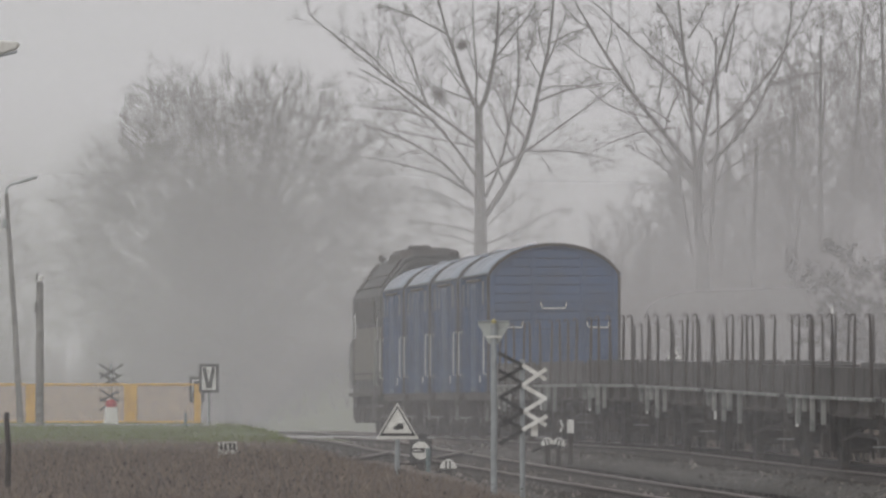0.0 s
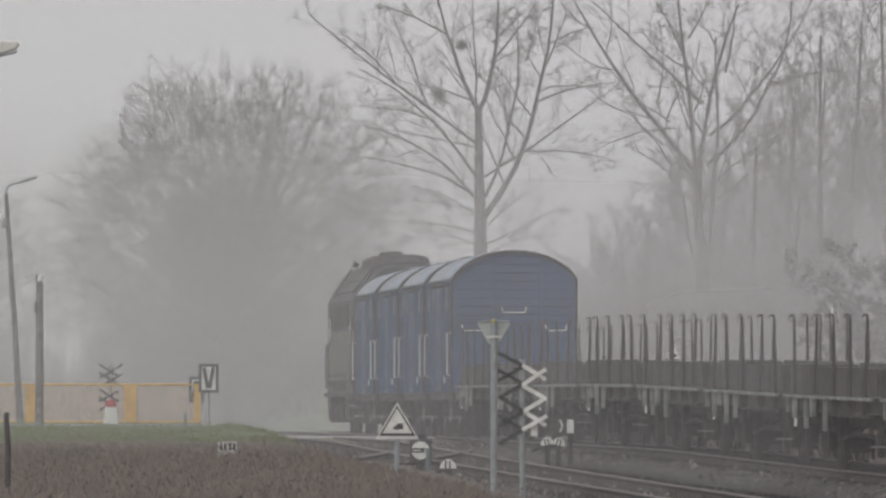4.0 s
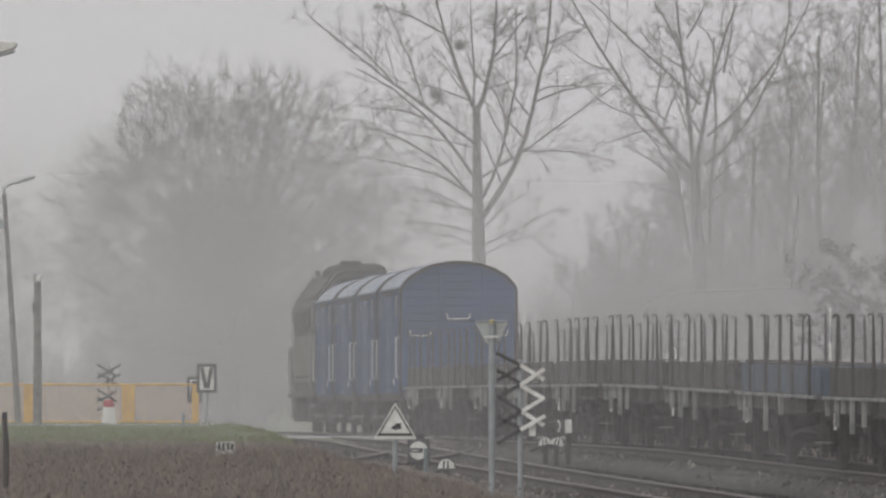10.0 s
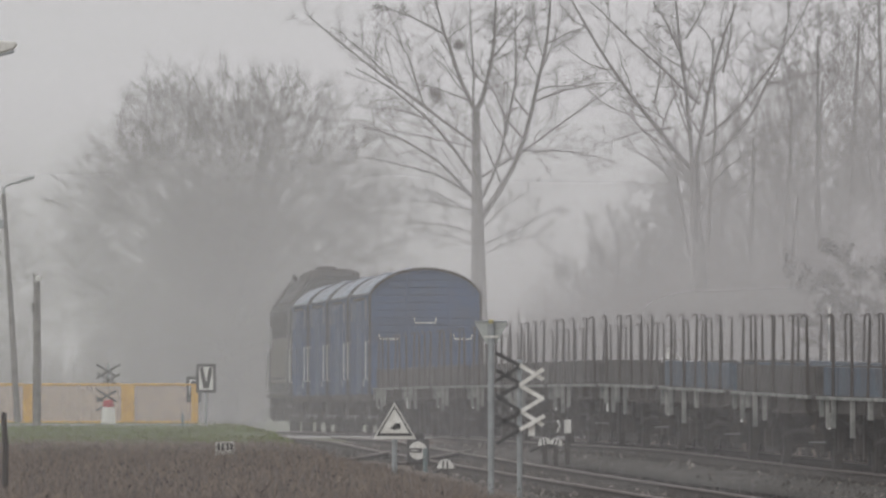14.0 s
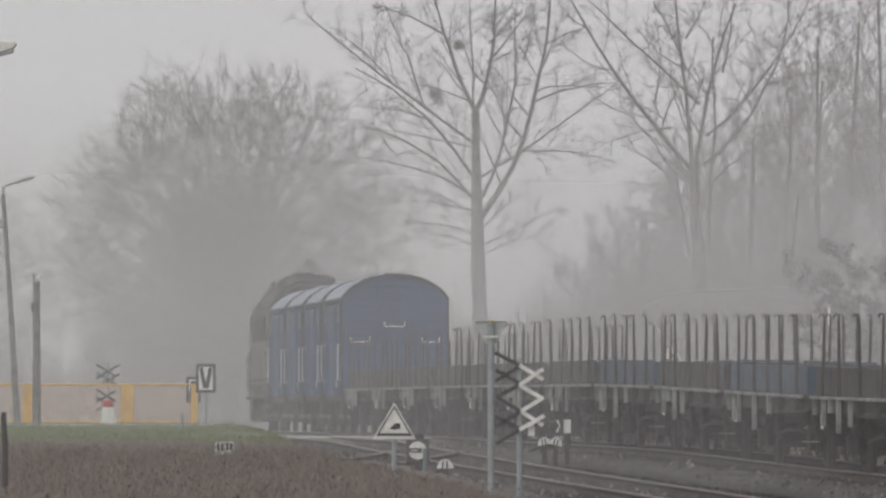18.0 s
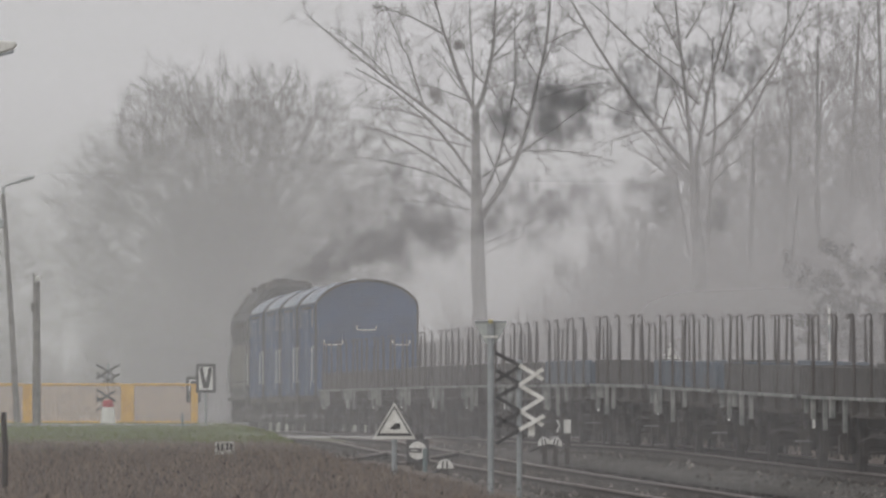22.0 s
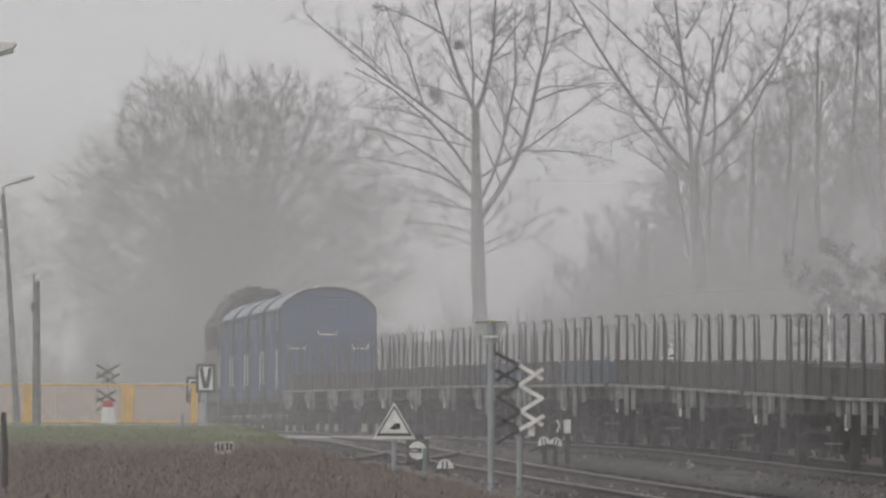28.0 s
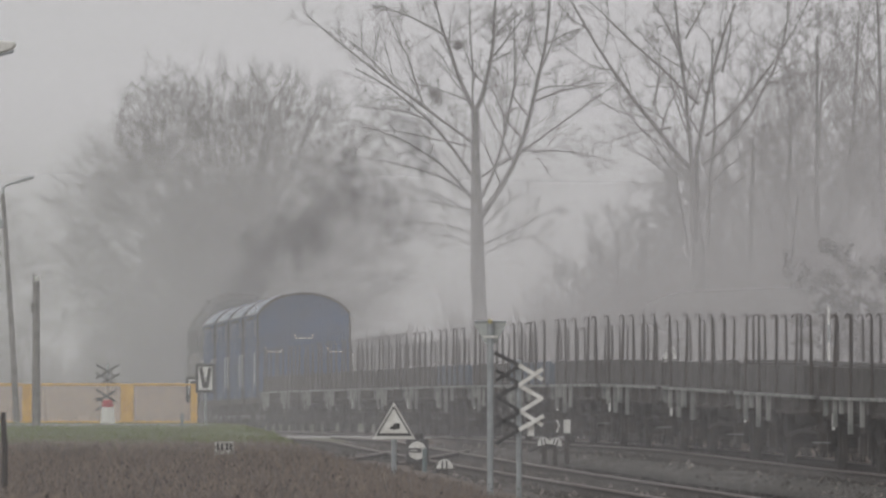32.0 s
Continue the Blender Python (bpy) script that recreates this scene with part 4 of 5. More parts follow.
def build_barrier():
    y, s0 = 345, 0.01575
    def bx(v):
        return (v - 784) * s0
    panels = ((-120, 40), (57, 215), (237, 338))
    top, bot = 1.33, 0.29
    s = thing("safety_fence", "yellow steel safety fence with pale mesh panels", "fence")
    for a, b in ((-120, -100), (40, 57), (214, 237), (338, 350)):
        part("post", box(B(), bx(a), bx(b), y - 0.06, y + 0.06, 0.0, top + 0.02, 0.012), YELLOW, s, "broad yellow post")
    for a, b in panels:
        part("top_rail", rod(B(), [(bx(a), y, top), (bx(b), y, top)], 0.035, n=8), YELLOW, s)
        part("bottom_rail", rod(B(), [(bx(a), y, bot), (bx(b), y, bot)], 0.03, n=8), YELLOW, s)
        bm = B()
        for x in np.arange(bx(a) + 0.03, bx(b), 0.036):
            box(bm, x, x + 0.017, y - 0.006, y + 0.006, bot, top)
        for z in np.arange(bot + 0.06, top, 0.08):
            box(bm, bx(a), bx(b), y - 0.012, y - 0.007, z, z + 0.012)
        tagged(part("mesh_infill", bm, WIRE, s, "pale beige wire mesh"), kind="stuff")
    s = thing("bollard", "white concrete bollard with a red cap", "bollard", m=pose(-8.93, 330, 0.1))
    part("body", prism(B(), [(-0.21, 0.0), (0.21, 0.0), (0.155, 0.62), (-0.155, 0.62)], -0.15, 0.15, 0.03), WHITE, s)
    part("cap", lathe(B(), [(0.14, 0.6), (0.15, 0.7), (0.12, 0.79), (0.05, 0.82)], 14), RED, s, "round red cap")
    for v in (130, 140, 290):
        q = thing("marker_stone", "small white stone behind the yellow fence", "marker stone", "white stones", m=pose(bx(v), 352, 0.05))
        part("stone", box(B(), -0.06, 0.06, -0.06, 0.06, 0, 0.42 if v < 200 else 0.25, 0.02), WHITEWASH, q)


def build_road():
    ys = np.array([313.0, 320.5])
    xs = np.concatenate([[-120], np.arange(-30, 30.1, 1.0), [120]])
    gx, gy = np.meshgrid(xs, ys)
    z = np.maximum(ground_z(gx, gy) + 0.03, -0.02)
    z = np.where(gx > -5.2, -0.012, z)
    v = np.stack([gx, gy, z], -1).reshape(-1, 3)
    low = v - np.array([0, 0, 0.35])
    w = len(xs)
    i = np.arange(w - 1)
    f = np.concatenate([np.stack([i, i + 1, i + w + 1, i + w], -1), np.stack([i + 2 * w, i + 2 * w + 1, i + 1, i], -1), np.stack([i + w, i + w + 1, i + 3 * w + 1, i + 3 * w], -1)])
    solid("road", raw_mesh("road", np.concatenate([v, low]), f, ASPHALT), ASPHALT, "damp pale road over the level crossing", "road", "structure")


# ---- trees without leaves ----
def unit(v):
    return v / np.maximum(np.linalg.norm(v, axis=-1, keepdims=True), 1e-9)


def grow(rng, start, way, length, radius, k, wob, up, tip=0.35):
    """Branches as chains of k points, wandering and turning upward."""
    n = len(start)
    pts = np.empty((n, k, 3))
    pts[:, 0] = start
    d = unit(way)
    for i in range(1, k):
        d = unit(d + rng.normal(0, wob, (n, 3)) + np.array([0, 0, up]))
        pts[:, i] = pts[:, i - 1] + d * (length / (k - 1))[:, None]
    rad = radius[:, None] * np.linspace(1, tip, k)[None]
    return pts, rad


def sprout(rng, pts, rad, per, lo, hi, angle, spread, ratio, rratio, rmin):
    """Starts, ways, lengths and radii of the side branches of a level."""
    n, k, _ = pts.shape
    t = lo + (hi - lo) * (np.arange(per)[None] + rng.random((n, per))) / per
    f = t * (k - 1)
    i = np.minimum(f.astype(int), k - 2)
    w = (f - i)[..., None]
    r = np.arange(n)[:, None]
    a, b = pts[r, i], pts[r, i + 1]
    p = a + (b - a) * w
    d = unit(b - a)
    side = unit(np.cross(d, rng.normal(0, 1, d.shape)))
    ang = np.radians(angle + rng.normal(0, spread, t.shape))[..., None]
    way = d * np.cos(ang) + side * np.sin(ang)
    total = np.linalg.norm(pts[:, 1:] - pts[:, :-1], axis=-1).sum(1)
    ln = total[:, None] * ratio * (1.15 - 0.65 * t) * rng.uniform(0.7, 1.25, t.shape)
    rr = np.maximum(rad[r, i] * rratio, rmin)
    return p.reshape(-1, 3), way.reshape(-1, 3), ln.ravel(), rr.ravel()


def tubes(name, levels, sides, material):
    vs, fs, base = [], [], 0
    for pts, rad in levels:
        n, k, _ = pts.shape
        d = unit(np.gradient(pts, axis=1))
        u = unit(np.cross(d, np.array([0.31, 0.83, 0.17])))
        w = np.cross(d, u)
        a = np.arange(sides) * 2 * np.pi / sides
        ring = pts[:, :, None] + rad[:, :, None, None] * (np.cos(a)[None, None, :, None] * u[:, :, None] + np.sin(a)[None, None, :, None] * w[:, :, None])
        idx = base + np.arange(n * k * sides).reshape(n, k, sides)
        nx = np.roll(idx, -1, axis=2)
        fs.append(np.stack([idx[:, :-1], nx[:, :-1], nx[:, 1:], idx[:, 1:]], -1).reshape(-1, 4))
        vs.append(ring.reshape(-1, 3))
        base += n * k * sides
    return raw_mesh(name, np.concatenate(vs), np.concatenate(fs), material)


def tree(name, seed, m, label, trunk, limbs, per=(7, 7, 5), ratio=(0.5, 0.5, 0.55), angle=(42, 42, 45), up=0.05, rmin=0.011, group="bare trees", shell=None, plan=(), wob=0.07, thick=0.36, taper=(1.35, 1.05, 0.97, 0.92, 0.86, 0.8, 0.6)):
    """trunk: (height, base radius, lean). limbs: (height, angle from upright, angle at the end, length, radius, tilt in depth).
    plan: limbs that spring from anywhere: (x, z) at the start, (x, z) at the end, bow, radius."""
    rng = np.random.default_rng(seed)
    t = thing(name, label, "tree", group, m=m)
    hgt, r, lean = trunk
    z = np.linspace(-0.4, hgt, 7)
    tp = np.stack([lean * z / hgt + rng.normal(0, 0.03, 7), rng.normal(0, 0.03, 7), z], -1)[None]
    tr = (r * np.array(taper))[None]
    part("trunk", tubes("trunk", [(tp, tr)], 10, BARK), None, t, "grey bark trunk")
    lp, lr = [], []
    k = 9
    for z0, a0, a1, ln, r0, dep in limbs:
        p = np.array([lean * z0 / hgt, 0, z0])
        chain = [p]
        for i in range(k - 1):
            a = math.radians(a0 + (a1 - a0) * i / (k - 2) + rng.normal(0, 3.5))
            p = p + np.array([math.sin(a) * math.cos(dep), math.sin(a) * math.sin(dep) + rng.normal(0, 0.03), math.cos(a)]) * ln / (k - 1)
            chain.append(p)
        lp.append(chain)
        lr.append(r0 * 0.85 * np.linspace(1, 0.25, k))
    w = np.linspace(0, 1, k)
    for x0, z0, x1, z1, bow, r0 in plan:
        ln = math.hypot(x1 - x0, z1 - z0)
        out = math.copysign(1, bow) * np.array([z1 - z0, 0, x0 - x1]) / ln
        if abs(z1 - z0) < abs(x1 - x0):
            out = out * np.sign(out[2])
        bend = 4 * abs(bow) * ln * w * (1 - w)
        line = np.stack([x0 + (x1 - x0) * w, rng.uniform(-0.4, 0.4) * ln * w, z0 + (z1 - z0) * w], -1) + bend[:, None] * out
        line[1:] += np.cumsum(rng.normal(0, 0.012 * ln, (k - 1, 3)), axis=0) * 0.5
        lp.append(line)
        lr.append(r0 * np.linspace(1, 0.3, k))
    lp, lr = np.array(lp), np.array(lr)
    for a, b in zip(lp, lr):
        part("limb", tubes("limb", [(a[None], b[None])], 7, BARK), None, t)
    levels = []
    pts, rad = lp, lr
    for n, (q, ra, an) in enumerate(zip(per, ratio, angle)):
        st, wy, ln, rr = sprout(rng, pts, rad, q, 0.12 if n == 0 else 0.2, 1.0, an, 14, ra, thick, rmin)
        pts, rad = grow(rng, st, wy, ln, rr, (6, 4, 3)[n], wob * (1.6 if n == 0 else 1), up)
        rad = np.maximum(rad, rmin * 0.6)
        levels.append((pts, rad))
    if shell:
        mid, rx, rz, count = shell
        d = unit(rng.normal(0, 1, (count, 3)))
        d = d[d[:, 2] > -0.75]
        n = len(d)
        lump = 0.92 + 0.05 * np.sin(d[:, 0] * 7 + d[:, 2] * 5) + 0.03 * np.sin(d[:, 1] * 11 + d[:, 0] * 13) + rng.normal(0, 0.02, n)
        st = d * np.array([rx, rx, rz]) * (lump * rng.uniform(0.6, 0.93, n))[:, None] + np.array([0, 0, mid])
        way = unit(d * np.array([1, 1, 1.1]) + np.array([0, 0, 0.12]) + rng.normal(0, 0.62, (n, 3)))
        sp = grow(rng, st, way, rng.uniform(0.6, 1.35, n), np.full(n, rmin * 1.2), 4, 0.16, 0.03)
        tw = grow(rng, *sprout(rng, *sp, 6, 0.15, 1.0, 44, 14, 0.55, 0.6, rmin * 0.75), 3, 0.12, 0.02)
        levels += [sp, tw]
    part("boughs", tubes("boughs", levels[:1], 5, BARK), None, t, "slender bare boughs")
    tagged(part("twigs", tubes("twigs", levels[1:], 3, TWIG), None, t, "fine bare twigs"), kind="stuff")
    return t


def crown_limbs(rng, n, mid, rx, rz, z0, z1, r):
    """Limbs that reach from the trunk all round to the skin of a rounded crown."""
    out = []
    for k in range(n):
        up = -0.8 + 1.8 * (k + 0.5) / n
        az = k * 2.399963
        flat = math.sqrt(max(0.0, 1 - up * up))
        end = Vector((flat * rx * math.cos(az), flat * rx * math.sin(az), mid + up * rz)) * 1.0
        zs = z0 + (z1 - z0) * max(0.0, min(1.0, 0.5 + 0.5 * up)) + rng.uniform(-0.3, 0.3)
        way = end - Vector((0, 0, zs))
        a = math.degrees(math.acos(way.z / way.length))
        bend = 14 * math.sin(math.radians(a))
        out.append((zs, a - bend * 0.6, a + bend * 0.6, way.length * rng.uniform(0.84, 0.95), r * rng.uniform(0.6, 1.15), az))
    return out


def nest(t, x, z, r, seed):
    rng = np.random.default_rng(seed)
    n = 160
    p = unit(rng.normal(0, 1, (n, 3))) * r * rng.uniform(0.2, 1.0, (n, 1)) + np.array([x, 0, z])
    pts, rad = grow(rng, p, rng.normal(0, 1, (n, 3)), np.full(n, r * 0.9), np.full(n, 0.016), 3, 0.3, 0)
    tagged(part("mistletoe_clump", tubes("mistletoe_clump", [(pts, rad)], 3, TWIG), None, t, "dense dark mistletoe clump"), kind="stuff")


POPLAR_STEMS = ((-0.05, 8.2, 2.8, 17.2, 0.08, 0.128), (0.0, 9.0, 1.5, 15.9, 0.07, 0.074), (-0.3, 12.4, -1.9, 17.1, -0.04, 0.094), (-0.2, 12.4, 0.4, 17.1, 0.06, 0.108), (-0.3, 12.4, -0.6, 17.0, 0.00, 0.049))
POPLAR_LEFT = ((-0.3, 11.1, -6.9, 16.3, 0.00, 0.064), (-0.2, 9.6, -4.8, 14.1, 0.07, 0.074), (-0.3, 8.9, -4.6, 11.7, 0.10, 0.074), (-0.3, 9.0, -4.8, 10.5, 0.07, 0.054), (-0.3, 8.5, -3.5, 8.8, 0.05, 0.039), (-0.2, 10.9, -4.6, 11.8, 0.03, 0.039),
               (-0.4, 12.7, -2.6, 13.4, 0.05, 0.039), (-2.3, 12.7, -3.7, 16.3, 0.03, 0.039), (-1.4, 15.3, -4.1, 16.5, 0.03, 0.044), (-3.5, 13.5, -5.7, 15.4, 0.05, 0.035), (-1.9, 12.0, -4.6, 12.5, 0.05, 0.035))
POPLAR_RIGHT = ((0.0, 9.8, 5.3, 13.4, 0.00, 0.054), (1.4, 10.8, 4.9, 10.4, 0.05, 0.044), (2.0, 12.7, 5.1, 13.4, 0.05, 0.044), (0.2, 14.2, 2.1, 16.7, 0.03, 0.049), (0.3, 15.0, 1.5, 16.2, 0.03, 0.039),
                (2.4, 14.9, 4.1, 15.6, 0.05, 0.039), (0.1, 7.2, 3.1, 8.7, 0.00, 0.034), (1.0, 11.4, 0.6, 13.6, 0.03, 0.035), (2.3, 14.0, 3.2, 16.3, 0.03, 0.044), (1.6, 14.3, 2.0, 16.2, 0.03, 0.035))
WOOD_STEMS = ((-0.1, 6.6, -0.8, 16.7, 0.02, 0.135), (0.1, 6.6, 1.7, 16.2, -0.06, 0.126), (-0.2, 9.7, -5.0, 16.4, -0.03, 0.106), (0.0, 12.3, -4.1, 16.2, 0.00, 0.063), (0.2, 10.0, 3.4, 16.6, 0.10, 0.082), (0.3, 11.1, 4.4, 16.2, 0.07, 0.072),
              (-0.4, 6.6, -0.9, 11.2, -0.03, 0.077), (0.3, 6.6, 0.5, 15.0, 0.02, 0.087))
WOOD_BOUGHS = ((2.5, 13.0, 5.0, 13.5, 0.05, 0.039), (-0.5, 13.6, -1.8, 16.2, 0.03, 0.058), (-0.5, 14.8, 0.3, 16.4, 0.03, 0.048), (0.9, 13.5, 1.3, 16.4, 0.02, 0.048), (-0.6, 7.5, -2.8, 10.6, 0.16, 0.048), (-0.6, 7.6, -2.5, 8.0, 0.10, 0.039), (-1.0, 11.4, -4.3, 10.5, 0.05, 0.039),
               (-1.2, 11.6, -3.0, 12.6, 0.04, 0.034), (0.4, 9.2, 3.4, 11.3, 0.08, 0.048), (0.4, 8.1, 3.0, 9.2, 0.08, 0.039), (-0.2, 8.5, -2.6, 9.2, 0.10, 0.043), (-1.7, 12.3, -1.6, 15.0, 0.03, 0.039), (-0.3, 12.0, 0.2, 13.7, 0.03, 0.043))


POPLAR_LOW = ((-0.1, 7.5, -3.0, 8.0, 0.08, 0.032), (-0.1, 7.0, -2.6, 7.5, 0.10, 0.028), (-0.1, 8.0, -3.4, 9.4, 0.10, 0.034), (0.1, 7.9, 2.2, 9.4, 0.05, 0.030), (0.1, 6.8, 2.9, 7.5, 0.08, 0.028))


def build_trees():
    # the tall forked tree in the middle
    t = tree("tall_tree", 11, pose(1.50, 480, -0.3), "tall bare forked poplar standing in mist", (12.6, 0.30, -0.25), (),
             plan=POPLAR_STEMS + POPLAR_LEFT + POPLAR_RIGHT + POPLAR_LOW, per=(9, 6, 3), ratio=(0.38, 0.48, 0.5), angle=(46, 46, 46), wob=0.09, thick=0.42, rmin=0.011, taper=(1.35, 1.05, 0.98, 0.95, 0.8, 0.6, 0.48))
    nest(t, -1.8, 13.0, 0.30, 5)
    nest(t, -0.9, 14.9, 0.19, 6)
    # the broad rounded tree
    rng = np.random.default_rng(21)
    limbs = crown_limbs(rng, 190, 6.9, 8.0, 8.6, 1.4, 5.0, 0.055)
    tree("rounded_tree", 22, pose(-8.95, 520, -0.3), "broad rounded bare tree with a dense fine crown", (5.6, 0.42, 0.0), limbs, per=(9, 4, 3), ratio=(0.27, 0.55, 0.6), angle=(40, 44, 46), up=0.02, rmin=0.011, shell=(7.0, 8.7, 9.3, 5200), wob=0.1)
    # the many-stemmed tree of the wood behind the wagons
    tree("tall_tree", 31, pose(9.72, 470, -0.2), "tall many-stemmed bare tree above the wagons", (7.0, 0.36, 0.0), (),
         plan=WOOD_STEMS + WOOD_BOUGHS, per=(10, 6, 3), ratio=(0.36, 0.48, 0.5), angle=(46, 46, 46), wob=0.1, thick=0.42, rmin=0.0115)
    rng = np.random.default_rng(41)
    # x, y, height and stem radius of the slender trees behind
    spots = ((7.2, 515, 8.4, 0.2), (8.6, 545, 9.6, 0.22), (10.6, 520, 11.4, 0.2), (12.4, 500, 13.5, 0.2), (14.0, 520, 15.5, 0.22), (15.4, 505, 18.5, 0.15), (16.9, 530, 20.0, 0.16), (18.4, 515, 21, 0.16), (16.4, 560, 18, 0.16), (12.0, 560, 14, 0.2),
             (5.4, 560, 7.5, 0.16), (9.0, 590, 11, 0.2), (20.5, 525, 21, 0.16), (13.2, 488, 10.5, 0.16), (14.8, 490, 12.5, 0.16), (17.6, 492, 16.0, 0.2))
    for n, (x, y, hgt, r) in enumerate(spots):
        limbs = []
        for k in range(13):
            z0 = hgt * (0.2 + 0.6 * k / 12)
            sgn = -1 if k % 2 else 1
            limbs.append((z0, sgn * rng.uniform(25, 55) + 4, sgn * rng.uniform(8, 30) + 4, (hgt - z0) * 0.5 + 1.6, r * 0.3 * (1 - 0.4 * k / 12), rng.uniform(-1.3, 1.3)))
        tree("wood_tree", 50 + n, pose(x, y, -0.2), "slender bare tree in the misty wood", (hgt * 0.86, r * 0.6, rng.uniform(-0.3, 1.0)), limbs, per=(8, 5, 3), ratio=(0.42, 0.48, 0.5), angle=(42, 44, 45), rmin=0.0125, thick=0.45, group="bare trees of the wood", wob=0.1)
    rng = np.random.default_rng(77)
    tree("far_tree", 90, pose(-26.5, 640, -0.3), "faint rounded bare tree far off in the mist", (4, 0.4, 0), crown_limbs(rng, 50, 6.0, 7, 6.6, 1.6, 4.0, 0.06), per=(7, 5, 3), ratio=(0.3, 0.5, 0.55), angle=(34, 36, 36), up=0.07, rmin=0.014, shell=(6.2, 8.0, 7.2, 1800))


def brush(name, seed, x0, x1, y0, y1, n, hfun, label, r=0.011, material=BRUSH):
    """A thicket of thin upright stems with twigs."""
    rng = np.random.default_rng(seed)
    x, y = rng.uniform(x0, x1, n), rng.uniform(y0, y1, n)
    z = ground_z(x, y) - 0.1
    h = hfun(x) * (0.4 + 0.6 * rng.random(n) ** 1.6) * (0.85 + 0.22 * np.sin(x * 1.9 + 0.6 * np.sin(x * 4.3)))
    if name == "trackside_scrub":
        x = main_x(y) + 2.6 + (x - x0) * 0.35
        z = ground_z(x, y) - 0.1
    st = np.stack([x, y, z], -1)
    wy = unit(np.stack([rng.normal(0, 0.22, n), rng.normal(0, 0.2, n), np.ones(n)], -1))
    p, rad = grow(rng, st, wy, h, np.full(n, r * 1.7), 5, 0.08, 0.02)
    a = sprout(rng, p, rad, 6, 0.2, 1.0, 35, 10, 0.32, 0.6, r)
    p2, r2 = grow(rng, *a, 3, 0.12, 0.05)
    solid(name, tubes(name, [(p, rad), (p2, r2)], 3, material), None, label, "undergrowth", "stuff")


def leafy_shrub():
    """A shrub that kept its withered leaves, at the edge of the wood."""
    rng = np.random.default_rng(8)
    t = thing("leafy_shrub", "dark shrub with withered brown leaves at the wood's edge", "shrub", m=pose(15.75, 450, -0.32))
    lim = np.array([[0, 0, 0.0]] * 9)
    ang = np.radians(np.array([-38, -26, -15, -6, 4, 12, 22, 30, 40]))
    wy = np.stack([np.sin(ang), rng.normal(0, 0.3, 9), np.cos(ang)], -1)
    p, r = grow(rng, lim, wy, np.array([5.6, 6.6, 6.0, 6.9, 7.1, 6.6, 7.0, 6.4, 5.8]), np.full(9, 0.06), 7, 0.1, 0.02)
    a = sprout(rng, p, r, 10, 0.3, 1.0, 45, 12, 0.3, 0.5, 0.012)
    p2, r2 = grow(rng, *a, 4, 0.15, 0.03)
    part("stems", tubes("stems", [(p, r), (p2, r2)], 5, BARK), None, t)
    b = sprout(rng, p2, r2, 70, 0.1, 1.0, 60, 20, 0.2, 0.5, 0.01)
    c = b[0] + b[1] * rng.uniform(0.02, 0.3, (len(b[0]), 1))
    n = len(c)
    d1 = unit(rng.normal(0, 1, (n, 3))) * rng.uniform(0.06, 0.13, (n, 1))
    d2 = unit(np.cross(d1, rng.normal(0, 1, (n, 3)))) * rng.uniform(0.04, 0.08, (n, 1))
    v = np.stack([c - d1, c + d2, c + d1, c - d2], 1).reshape(-1, 3)
    f = np.arange(4 * n).reshape(n, 4)
    tagged(part("leaves", raw_mesh("leaves", v, f, LEAF), None, t, "withered dull brown leaves"), kind="stuff")


def blades(name, seed, n, place, hlo, hhi, width, material, label, lean=0.35):
    rng = np.random.default_rng(seed)
    x, y = place(rng, n)
    z = ground_z(x, y) - 0.03
    h = rng.uniform(hlo, hhi, n) * rng.choice([0.6, 0.8, 1.0, 1.25], n)
    a = rng.uniform(0, 2 * np.pi, n)
    w = width * rng.uniform(0.6, 1.4, n)
    bx, by = np.cos(a) * w, np.sin(a) * w
    lx, ly = rng.normal(0, lean, n) * h, rng.normal(0, lean, n) * h
    v = np.stack([np.stack([x - bx, y - by, z], -1), np.stack([x + bx, y + by, z], -1),
                  np.stack([x + bx * 0.8 + lx * 0.4, y + by * 0.8 + ly * 0.4, z + h * 0.6], -1), np.stack([x + lx, y + ly, z + h], -1)], 1).reshape(-1, 3)
    f = np.arange(4 * n).reshape(n, 4)
    solid(name, raw_mesh(name, v, f, material), None, label, "grass", "stuff")


